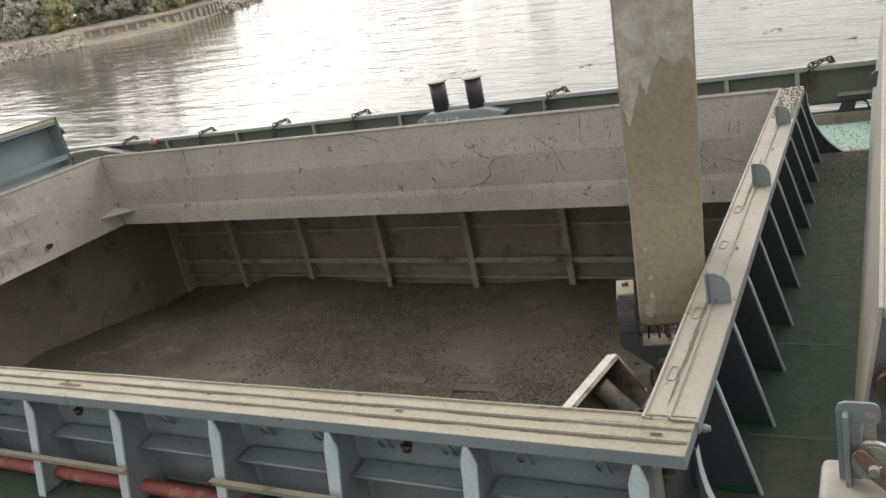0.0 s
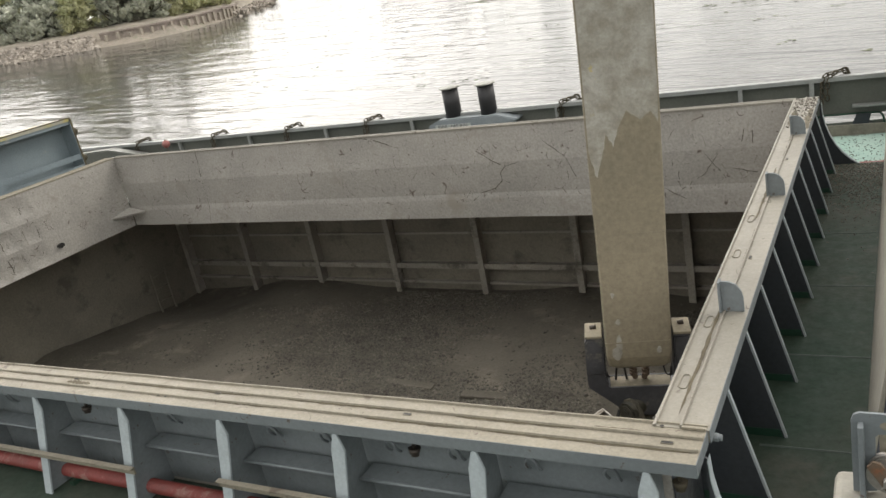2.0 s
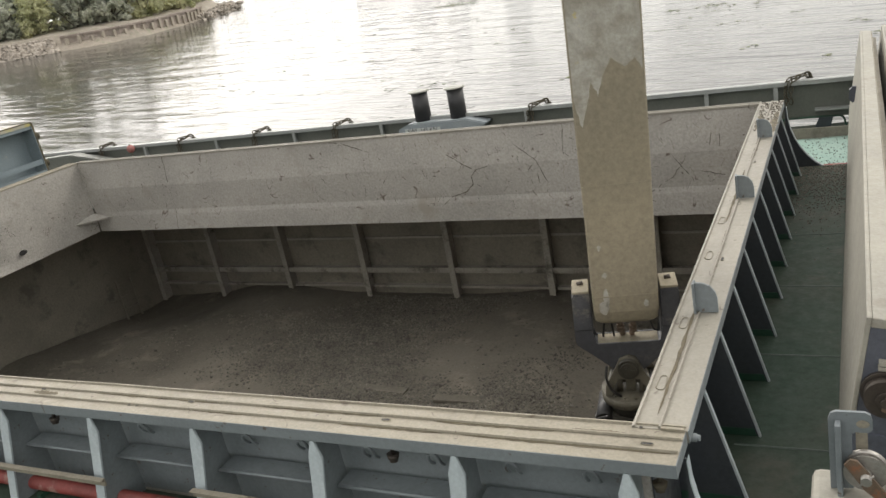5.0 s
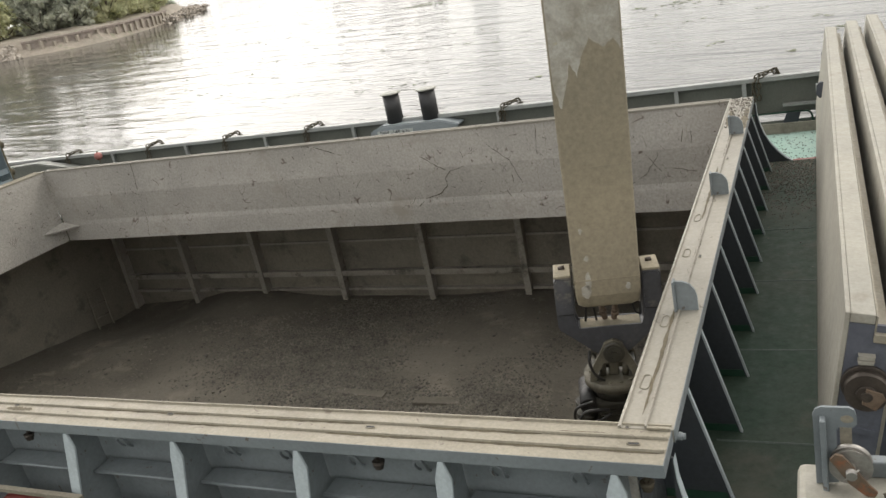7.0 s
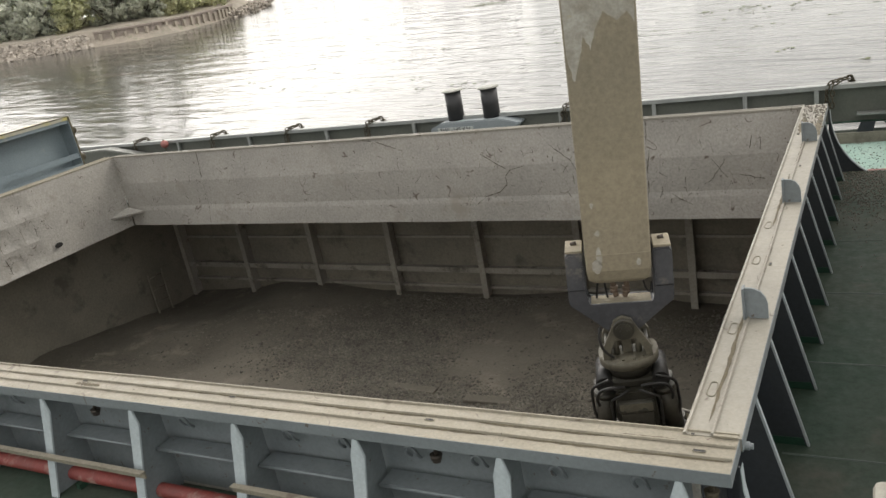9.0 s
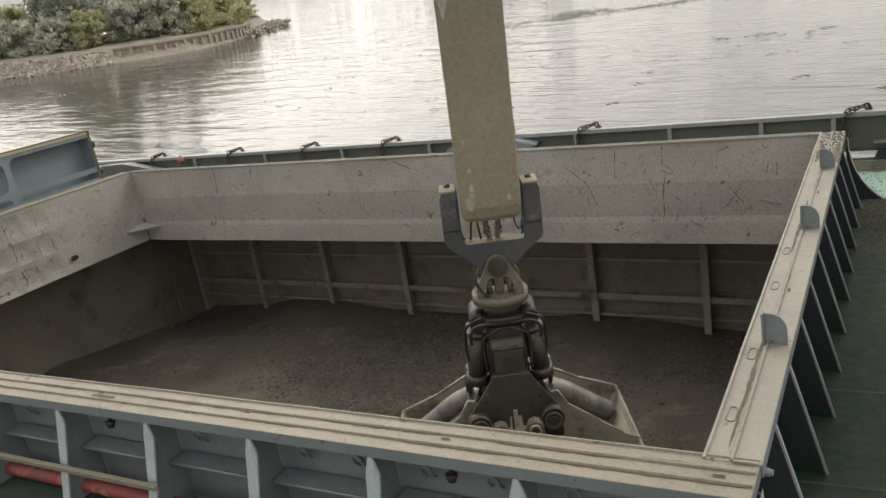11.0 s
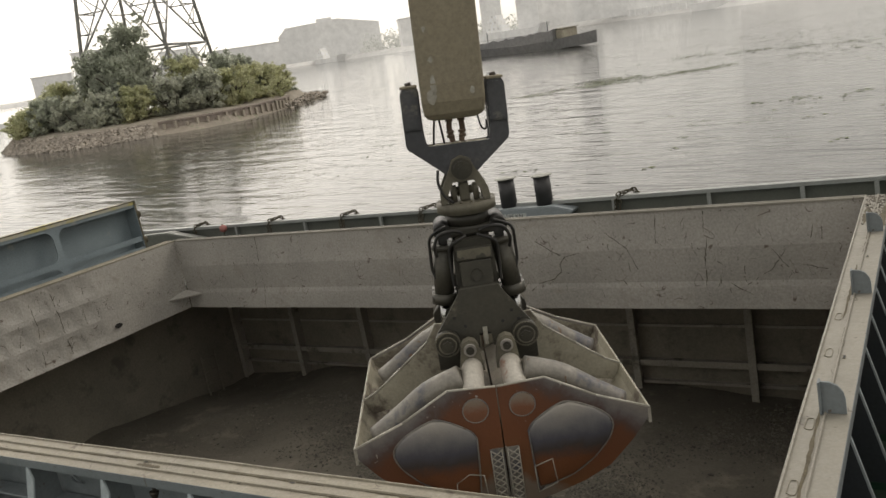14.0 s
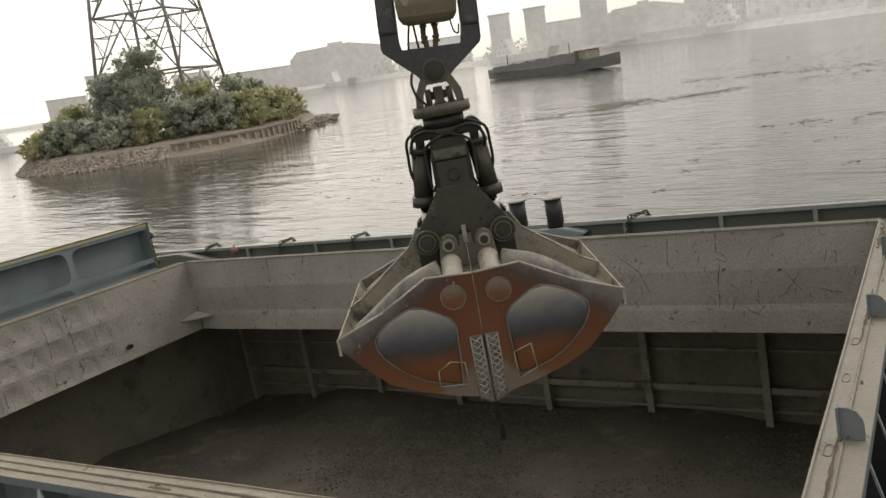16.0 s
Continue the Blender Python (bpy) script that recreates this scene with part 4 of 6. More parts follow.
def open_cover():
    """A hatch cover lying open on its neighbour: a shallow steel box, ribs and lightening holes towards the hatch."""
    ob = thing("hatch_cover", "blue-grey steel hatch cover with pale top lying open", "hatch cover")
    X, y0, y1, z0, z1 = -12.62, -3.2, 6.78, .03, .98
    bm = B()
    box(bm, X - .45, X - .02, y0, y1, z1 - .012, z1)
    box(bm, X - .02, X + .02, y0, y1, z1 - .05, z1 + .004)
    part("top_plate", bm, cover_top, ob)
    bm = B()
    box(bm, X - .045, X + .028, y0, y1 + .02, z1 + .004, z1 + .02)
    part("seal", bm, seal, ob, "mossy yellow-brown edge seal")
    bm = B()
    box(bm, X - .30, X - .28, y0, y1, z0, z1 - .012)
    part("web_plate", bm, cover_blue, ob)
    # front frame with rounded openings: rails and posts with fillets
    bm = B()
    box(bm, X - .012, X, y0, y1, z1 - .11, z1 - .05)
    box(bm, X - .012, X, y0, y1, .20, .30)
    box(bm, X - .012, X, y0, y1, z0, z0 + .06)
    part("rail", bm, cover_blue, ob)
    for y in (5.05, 3.0, .95, -1.1):
        bm = B()
        box(bm, X - .02, X - .004, y - .06, y + .06, z0, z1 - .05)
        for sy in (-1, 1):
            for zc, sz in ((.30, 1), (.20, -1), (z1 - .11, -1)):
                r = .16
                pts = [(y + sy * .06, zc), (y + sy * (.06 + r), zc)] + [(y + sy * (.06 + r - r * math.sin(radians(a))), zc + sz * (r - r * math.cos(radians(a)))) for a in range(15, 91, 15)]
                prism(bm, pts, X - .019, X - .005, "x")
        part("post", bm, cover_blue, ob)
    bm = B()
    box(bm, X - .3, X + .02, y1 - .015, y1, z0, z1)
    part("end_plate", bm, cover_blue, ob)
    bm = B()
    box(bm, X - .05, X + .03, y1 + .001, y1 + .03, z0, z1 + .02)
    part("end_seal", bm, seal, ob, "mossy brown end seal")
    for z in (.2, .72):
        bm = B()
        cyl(bm, (X - .05, y1 + .03, z), (X - .05, y1 + .10, z), .07, seg=14)
        cyl(bm, (X - .05, y1 + .09, z), (X - .05, y1 + .13, z), .035, seg=10)
        part("hinge", bm, chain_rust, ob, "rusty hinge boss")
    bm = B()
    box(bm, X - .44, X - .31, y0 + .3, y1 - .3, DECK + .0, z0 + .3)
    part("stool", bm, cover_blue, ob)


open_cover()


def stowed_panel(x, dy, label):
    """A cover panel standing on edge along the deck."""
    ob = thing("stowed_panel", label, "hatch panel", pose(x, 0, DECK, 0, 8.8, -.5) @ pose(0, 0, -DECK), group="stowed hatch panels")
    y0, y1, zt = .56 + dy, 8.75 + dy, .30
    bm = B()
    box(bm, 0, .022, y0, y1, DECK + .03, zt, bevel=.004)
    part("skin", bm, panel_cream, ob)
    bm = B()
    box(bm, .0225, .125, y0, y1, zt - .05, zt, bevel=.006)
    part("top_flange", bm, panel_cream, ob)
    bm = B()
    box(bm, .126, .19, y0 - .02, y1, zt - .13, zt - .085, bevel=.005)
    box(bm, .126, .134, y0, y1, zt - .085, zt - .005)
    part("side_channel", bm, flange_paint, ob)
    bm = B()
    box(bm, .023, .215, y0 + .004, y0 + .022, DECK + .03, zt - .051)
    part("end_plate", bm, panel_dusk, ob, "slate-grey end plate")
    bm = B()
    cyl(bm, (.125, y0 - .075, -.06), (.125, y0 - .015, -.06), .09, seg=36)
    cyl(bm, (.125, y0 - .087, -.06), (.125, y0 - .075, -.06), .09, .078, seg=36)
    cyl(bm, (.125, y0 - .018, -.06), (.125, y0 + .004, -.06), .104, seg=36)
    cyl(bm, (.125, y0 - .10, -.06), (.125, y0 - .086, -.06), .045, seg=24)
    cyl(bm, (.125, y0 - .115, -.06), (.125, y0 - .10, -.06), .024, seg=16)
    wh = part("wheel", bm, wheel_steel, ob, "greasy dark hatch wheel")
    bm = B()
    prism(bm, [(.11, -.10), (.17, -.125), (.20, -.06), (.185, -.035), (.12, -.02)], y0 - .11, y0 - .10, "y")
    part("keeper", bm, rust_plate, wh)
    for k, z in enumerate((.10, .075)):
        bm = B()
        prism(bm, [(.075, z), (.145, z + .004), (.14, z - .014), (.08, z - .02)], y0 - .03, y0 + .002, "y")
        part("lug", bm, panel_cream, ob)
    bm = B()
    box(bm, .04, .2, y0 - .01, y0 + .003, -.33, -.30)
    part("rib", bm, panel_dusk, ob)
    for y in np.arange(y0 + .8, y1, 1.05):
        bm = B()
        box(bm, .0225, .124, y - .006, y + .006, DECK + .03, zt - .051)
        part("stiffener", bm, panel_cream, ob)
    bm = B()
    prism(bm, [(-.06, -.16), (-.02, -.20), (-.001, -.19), (-.001, -.02), (-.04, -.02), (-.065, -.06)], y1 - 1.9, y1 - 1.86, "y")
    part("eye_plate", bm, panel_dusk, ob)
    return ob


stowed_panel(.778, 0, "cream hatch panel stowed on edge with dark wheel")
stowed_panel(1.028, .25, "cream hatch panel stowed on edge behind another")
stowed_panel(1.278, .5, "cream hatch panel stowed on edge, grit on top")

# pulley bracket on its cream plinth
br = thing("pulley_bracket", "blue-grey bracket plate with rusty pulley and chain", "pulley bracket", pose(-.012, .04, -.035))
bm = B()
yb = -.27
prism(bm, [(.815, -.01), (.815, .30), (.825, .325), (.845, .335), (.94, .335), (.955, .325), (.962, .30), (.962, .265), (.95, .25), (.905, .25), (.893, .238), (.893, .0)], yb - .006, yb + .006, "y")
part("plate", bm, coam_blue, br)
bm = B()
box(bm, .838, .858, yb - .05, yb - .0065, -.04, .30, bevel=.004)
part("stiffener", bm, coam_blue, br)
bm = B()
prism(bm, [(.93 + .022 * math.cos(a), .287 + .016 * math.sin(a)) for a in [i * math.tau / 16 for i in range(16)]], yb - .0085, yb - .0065, "y")
part("shackle_hole", bm, flange_paint, br)
bm = B()
for z0, z1, r0, r1 in ((-.035, -.022, .075, .068), (-.022, -.002, .06, .06), (-.002, .011, .068, .075)):
    cyl(bm, (.935, yb - .01 + z0, .10), (.935, yb - .01 + z1, .10), r0, r1, seg=32)
pu = part("pulley", bm, bright_steel, br, "grooved steel pulley sheave")
bm = B()
c0, c1 = V((.90, .155)), V((1.01, .005))
pts = [(.865, .15), (.885, .175), (.91, .17), (.995, .045), (1.02, .015), (1.01, -.005), (.985, -.005), (.93, .045)]
prism(bm, pts, yb - .075, yb - .063, "y")
part("cheek_plate", bm, rust_plate, br, "rusty cheek plate with cotter pin")
bm = B()
cyl(bm, (.935, yb - .10, .10), (.935, yb - .02, .10), .019, seg=14)
cyl(bm, (.91, yb - .09, .072), (.96, yb - .09, .125), .004, seg=6)
part("pin", bm, bright_steel, br)
bm = B()
box(bm, .905, .945, yb + .03, yb + .045, .10, .245)
part("tongue", bm, flange_paint, br)
bm = B()
box(bm, .745, 1.7, -.40, -.14, DECK + .002, -.012, bevel=.03)
part("plinth", bm, panel_cream, br, "chipped cream steel plinth")
bm = B()
box(bm, .86, 1.6, yb + .05, yb + .10, -.011, .06, bevel=.006)
part("rail", bm, coam_blue, br)
chain("pull_chain", "worn steel pull chain hanging from the pulley", [(1.01, yb - .06, .0), (1.05, yb - .08, -.01), (1.07, yb - .14, .03), (1.10, yb - .17, .01), (1.16, yb - .19, .005), (1.25, yb - .16, .02), (1.4, yb - .1, .03)], .05, pose(-.012, .04, -.035))
bm = B()
for z0, z1, r0, r1 in ((-.035, -.022, .085, .075), (-.022, -.002, .065, .065), (-.002, .011, .075, .085)):
    cyl(bm, (1.17, yb - .01 + z0, .13), (1.17, yb - .01 + z1, .13), r0, r1, seg=32)
part("pulley", bm, bright_steel, br)
bm = B()
prism(bm, [(1.06, .01), (1.09, -.005), (1.19, .10), (1.24, .19), (1.20, .21), (1.14, .17)], yb - .075, yb - .063, "y")
part("cheek_plate", bm, rust_plate, br)

# ---- excavator arm: origin at the pin of the grab ----
arm = thing("excavator_arm", "dusty olive excavator stick with black fork yoke", "excavator arm")


def rounded(w, h, r, n=4):
    out = []
    for cx, cy, a0 in ((w - r, h - r, 0), (-w + r, h - r, 90), (-w + r, -h + r, 180), (w - r, -h + r, 270)):
        out += [(cx + r * math.cos(radians(a0 + k * 90 / n)), cy + r * math.sin(radians(a0 + k * 90 / n))) for k in range(n + 1)]
    return out


bm = B()
rings = []
for z, w, hd, r in ((.335, .150, .10, .06), (.35, .185, .13, .05), (.38, .205, .16, .035), (.46, .212, .19, .022), (.56, .2125, .20, .02), (.58, .213, .201, .02), (1.35, .214, .22, .02), (1.352, .2155, .222, .02), (2.2, .218, .25, .02), (3.4, .222, .29, .02), (5.4, .22, .33, .02)):
    rings.append([bm.verts.new((x, y, z)) for x, y in rounded(w, hd, r)])
for a, b in zip(rings, rings[1:]):
    for i in range(len(a)):
        f = bm.faces.new((a[i], b[i], b[(i + 1) % len(a)], a[(i + 1) % len(a)]))
bm.faces.new(rings[0]), bm.faces.new(rings[-1][::-1])
st = part("stick", bm, stick_paint, arm)


def patch(name, mat, outline, y, seed):
    """A thin ragged flake lying on the stick's near face."""
    bm = B()
    pts = [(x + .010 * noise.noise(V((x * 40, z * 40, seed))), z + .02 * noise.noise(V((x * 30, z * 30, seed + 5)))) for x, z in outline]
    lo = [bm.verts.new((x, y(z) - .0015, z)) for x, z in pts]
    bm.faces.new(lo)
    hi = [bm.verts.new((x, y(z) + .002, z)) for x, z in pts]
    bm.faces.new(hi[::-1])
    for i in range(len(pts)):
        bm.faces.new((lo[i], lo[(i + 1) % len(pts)], hi[(i + 1) % len(pts)], hi[i]))
    return part(name, bm, mat, st)


def face_y(z):
    return -(.222 + (z - 1.352) * .033) if z > 1.352 else -(.201 + (z - .58) * .0247)


edge = [(-.206, 3.6), (.206, 3.6), (.206, 2.5), (.205, 2.12), (.20, 2.05), (.16, 2.11), (.10, 2.07), (.03, 2.13), (-.03, 2.02), (-.06, 1.92), (-.10, 2.0), (-.13, 1.86), (-.17, 1.74), (-.19, 1.80), (-.204, 1.9)]
ed2 = []
for a, b in zip(edge, edge[1:] + edge[:1]):
    for k in range(4):
        ed2.append((a[0] + (b[0] - a[0]) * k / 4, a[1] + (b[1] - a[1]) * k / 4))
patch("worn_patch", stick_bare, ed2, face_y, 2)
for x, z, w, hgt in ((-.14, .93, .012, .03), (-.12, .74, .015, .02), (.13, .52, .014, .03), (-.14, .50, .03, .05), (-.12, .57, .02, .07)):
    patch("chip", stick_bare, [(x + w * math.cos(a), z + hgt * math.sin(a)) for a in [i * math.tau / 10 for i in range(10)]], face_y, x * 9)
for z in (.58, 1.352):
    bm = B()
    box(bm, -.2115, .2115, face_y(z) - .003, face_y(z) + .004, z - .004, z + .004)
    part("weld_seam", bm, stick_paint, st)
# yoke: cross beam, two side lugs, throat to the pin
bm = B()
prism(bm, [(-.355, .29), (-.355, .19), (-.345, .16), (-.13, -.02), (-.08, -.075), (.08, -.075), (.13, -.02), (.345, .16), (.355, .19), (.355, .29), (.225, .29), (.225, .165), (.205, .155), (-.205, .155), (-.225, .165), (-.225, .29)], -.082, .082, "y")
bmesh.ops.bevel(bm, geom=[e for e in bm.edges if abs(e.verts[0].co.y - e.verts[1].co.y) < .001], offset=.012, segments=2, affect="EDGES")
part("yoke", bm, yoke_paint, arm, "scuffed black fork yoke")
for sx in (-1, 1):
    bm = B()
    prism(bm, [(sx * .225, .2905), (sx * .355, .2905), (sx * .352, .535), (sx * .335, .565), (sx * .235, .565), (sx * .225, .54)], -.11, .11, "y")
    bmesh.ops.bevel(bm, geom=[e for e in bm.edges if abs(e.verts[0].co.y - e.verts[1].co.y) < .001], offset=.012, segments=2, affect="EDGES")
    lug = part("side_lug", bm, yoke_paint, arm)
    bm = B()
    box(bm, sx * .29 - .058, sx * .29 + .058, -.105, .105, .566, .585, bevel=.006)
    part("dust_cap", bm, yoke_dust, lug, "cream dust caked on top")
    bm = B()
    cyl(bm, (sx * .29 - .02, .02, .585), (sx * .29 + .02, .02, .593), .018, seg=8)
    part("bolt", bm, wheel_steel, lug)
bm = B()
box(bm, -.204, .204, -.06, .075, .156, .164, bevel=.003)
part("dust_ledge", bm, yoke_dust, arm, "cream dust on the cross beam")
for sx, yo in ((-1, .035), (1, .025)):
    bm = B()
    tube(bm, arc([(sx * .03, .02, .36), (sx * .045, yo, .27), (sx * .03, yo, .17)], 6), .02, 10)
    hose = part("hydraulic_hose", bm, rust_plate, arm, "brown hydraulic hose through the yoke")
    for z in (.20, .23, .31):
        bm = B()
        cyl(bm, (sx * .041, yo, z), (sx * .041, yo, z + .018), .028, seg=10)
        part("collar", bm, rust_plate, hose)
bm = B()
tube(bm, arc([(-.14, .03, .34), (-.155, .03, .25), (-.165, .03, .165)], 4), .008, 6)
tube(bm, arc([(-.11, .03, .34), (-.10, .03, .25), (-.09, .03, .165)], 4), .008, 6)
part("hydraulic_line", bm, hose_rubber, arm)
bm = B()
tube(bm, arc([(-.16, -.10, -.0), (-.17, -.13, -.08), (-.14, -.14, -.17), (-.08, -.13, -.23)], 6), .010, 7)
part("drain_hose", bm, hose_rubber, arm)
bm = B()
tube(bm, arc([(.15, -.05, .36), (.17, -.06, .26), (.20, -.06, .24), (.21, -.05, .30)], 6), .006, 6)
part("earth_wire", bm, hose_rubber, arm)

# ---- the grab: origin at the hanging pin, shells left and right ----
grab = thing("clamshell_grab", "oily hydraulic clamshell grab with orange worn shells", "grab")
bm = B()
cyl(bm, (0, -.17, 0), (0, .17, 0), .072, seg=28)
cyl(bm, (0, -.185, 0), (0, -.17, 0), .055, seg=28)
cyl(bm, (0, -.195, 0), (0, -.185, 0), .024, seg=18)
for k in range(3):
    a = k * math.tau / 3
    cyl(bm, (.033 * math.cos(a), -.192, .033 * math.sin(a)), (.033 * math.cos(a), -.183, .033 * math.sin(a)), .007, seg=8)
part("hanging_pin", bm, grab_dark, grab)
for sy in (-1, 1):
    bm = B()
    pts = [(-.088, .0), (-.06, .065), (0, .09), (.06, .065), (.088, 0), (.165, -.15), (.172, -.235), (.125, -.235), (.115, -.16), (.075, -.085), (-.075, -.085), (-.115, -.16), (-.125, -.235), (-.172, -.235), (-.165, -.15)]
    prism(bm, pts, sy * .125 - .014, sy * .125 + .014, "y")
    bmesh.ops.bevel(bm, geom=[e for e in bm.edges if abs(e.verts[0].co.y - e.verts[1].co.y) < .001], offset=.004, segments=1, affect="EDGES")
    part("head_plate", bm, grab_dust, grab, "dusty A-frame plate of the swivel head")
for sx in (-1, 1):
    bm = B()
    box(bm, sx * .14 - .012, sx * .14 + .012, -.11, .11, -.235, -.15)
    part("head_side", bm, grab_dark, grab)
bm = B()
box(bm, -.035, .035, -.06, .06, -.235, -.11, bevel=.01)
cyl(bm, (-.035, 0, -.17), (-.075, 0, -.17), .03, seg=14)
cyl(bm, (.035, 0, -.17), (.075, 0, -.17), .03, seg=14)
cyl(bm, (-.075, -.05, -.235), (-.075, -.05, -.12), .022, seg=12)
cyl(bm, (.08, -.05, -.235), (.08, -.05, -.12), .022, seg=12)
part("rotary_motor", bm, grab_dust, grab, "dusty rotary drive motor")
bm = B()
cyl(bm, (0, 0, -.305), (0, 0, -.236), .208, seg=48)
cyl(bm, (0, 0, -.315), (0, 0, -.305), .19, .208, seg=48)
for k in range(14):
    a = k * math.tau / 14
    cyl(bm, (.165 * math.cos(a), .165 * math.sin(a), -.236), (.165 * math.cos(a), .165 * math.sin(a), -.224), .012, seg=6)
part("swivel_ring", bm, grab_dust, grab, "round dusty swivel ring")
bm = B()
cyl(bm, (0, 0, -.40), (0, 0, -.316), .15, seg=32)
box(bm, -.17, .17, -.15, .15, -.47, -.40, bevel=.02)
part("swivel_base", bm, grab_dark, grab)
# column
bm = B()
prism(bm, [(-.125, -.471), (.125, -.471), (.14, -.62), (.15, -1.15), (-.15, -1.15), (-.14, -.62)], -.19, .19, "y")
bmesh.ops.bevel(bm, geom=list(bm.edges), offset=.012, segments=2, affect="EDGES")
part("column", bm, grab_dark, grab)
bm = B()
box(bm, -.125, .125, -.25, -.192, -.62, -.535, bevel=.014)
box(bm, -.11, .11, -.235, -.193, -.92, -.625, bevel=.01)
vc = part("valve_cover", bm, grab_cheek, grab, "chipped dusty valve cover")
rv = random.Random(12)
bm = B()
edge_pts = [(-.115, -.54)] + [(.115, -.54)] + [(.115 - .23 * k / 14, -.575 - rv.uniform(0, .05)) for k in range(15)]
prism(bm, edge_pts, -.2525, -.2502, "y")
part("chipped_paint", bm, grab_dust, vc, "pale chipped paint along the top edge")
bm = B()
cyl(bm, (0, -.238, -.92), (0, -.238, -.80), .006, seg=6)
part("seam", bm, hose_rubber, vc)
bm = B()
for k in range(24):
    a0, a1 = k * math.tau / 24, (k + 1) * math.tau / 24
    if not .15 < (k / 24) < .20:
        cyl(bm, (.042 * math.cos(a0), -.238, -.73 + .042 * math.sin(a0)), (.042 * math.cos(a1), -.238, -.73 + .042 * math.sin(a1)), .006, seg=6)
part("emblem_ring", bm, grab_dark, grab)
for sy in (-1, 1):
    bm = B()
    prism(bm, [(-.135, -.80), (.135, -.80), (.16, -.86), (.325, -1.09), (.325, -1.14), (.24, -1.22), (.05, -1.24), (.045, -1.13), (-.045, -1.13), (-.05, -1.24), (-.24, -1.22), (-.325, -1.14), (-.325, -1.09), (-.16, -.86)], sy * .27 - .014, sy * .27 + .014, "y")
    bmesh.ops.bevel(bm, geom=[e for e in bm.edges if abs(e.verts[0].co.y - e.verts[1].co.y) < .001], offset=.004, segments=1, affect="EDGES")
    cp = part("cheek_plate", bm, grab_cheek, grab)
    # black discs on the cheek paint in the shade of bolt holes
    for x, z in ((-.20, -1.0), (-.13, -1.07), (.20, -1.0), (.13, -1.07), (.24, -1.07)):
        bm = B()
        cyl(bm, (x, sy * .286, z), (x, sy * .2845, z), .012, seg=10)
        part("bolt_hole_disc", bm, lettering, cp)
bm = B()
box(bm, -.13, .13, -.255, .255, -1.16, -.80)
part("body_core", bm, grab_dark, grab)
bm = B()
box(bm, -.016, .016, -.30, -.286, -1.22, -1.09, bevel=.004)
part("latch_bar", bm, shell_lip, grab, "pale worn latch bar")
for sx in (-1, 1):
    for sy in (-1, 1):
        bm = B()
        y0, y1 = sy * .255, sy * .36
        cyl(bm, (sx * .27, y0, -1.16), (sx * .27, y1, -1.16), .085, seg=26)
        cyl(bm, (sx * .27, y1, -1.16), (sx * .27, y1 + sy * .02, -1.16), .058, seg=22)
        cyl(bm, (sx * .27, y1 + sy * .02, -1.16), (sx * .27, y1 + sy * .032, -1.16), .035, seg=6)
        part("pivot_boss", bm, grab_dark, grab)
        bm = B()
        for rr_ in (.085, .058):
            for k in range(26):
                a0, a1 = k * math.tau / 26, (k + 1) * math.tau / 26
                yy_ = y1 + (sy * .02 if rr_ < .07 else 0)
                cyl(bm, (sx * .27 + rr_ * math.cos(a0), yy_, -1.16 + rr_ * math.sin(a0)), (sx * .27 + rr_ * math.cos(a1), yy_, -1.16 + rr_ * math.sin(a1)), .006, seg=5)
        part("boss_ring", bm, grab_dust, grab)
    # ram from the head down to the shell arm
    for sy in (-1, 1):
        bm = B()
        cyl(bm, (sx * .204, sy * .06, -.52), (sx * .245, sy * .06, -.90), .070, seg=24)
        cyl(bm, (sx * .242, sy * .06, -.87), (sx * .250, sy * .06, -.945), .088, seg=24)
        cyl(bm, (sx * .205, sy * .06, -.52), (sx * .21, sy * .06, -.56), .080, seg=24)
        ram = part("hydraulic_ram", bm, ram_grey, grab, "grease-grey hydraulic ram")
        bm = B()
        cyl(bm, (sx * .25, sy * .06, -.945), (sx * .27, sy * .06, -1.14), .034, seg=16)
        part("rod", bm, chrome, ram, "bright chromed rod")
    bm = B()
    cyl(bm, (sx * .195, -.16, -.42), (sx * .195, .16, -.42), .06, seg=22)
    for sy in (-1, 1):
        box(bm, sx * .20 - .03, sx * .20 + .03, sy * .06 - .03, sy * .06 + .03, -.53, -.42)
    part("ram_knuckle", bm, hose_rubber, grab)
    bm = B()
    tube(bm, arc([(sx * .06, -.20, -.43), (sx * .13, -.24, -.40), (sx * .22, -.23, -.42), (sx * .26, -.2, -.50), (sx * .255, -.16, -.58)], 8), .012, 9)
    tube(bm, arc([(sx * .16, -.18, -.37), (sx * .28, -.15, -.44), (sx * .30, -.10, -.58), (sx * .30, -.08, -.70), (sx * .27, -.1, -.78)], 8), .011, 9)
    tube(bm, arc([(sx * .04, -.21, -.45), (sx * .10, -.245, -.47), (sx * .16, -.22, -.52), (sx * .17, -.2, -.62), (sx * .165, -.2, -.80)], 8), .010, 9)
    part("hydraulic_hose", bm, hose_rubber, grab, "black looped hydraulic hose")


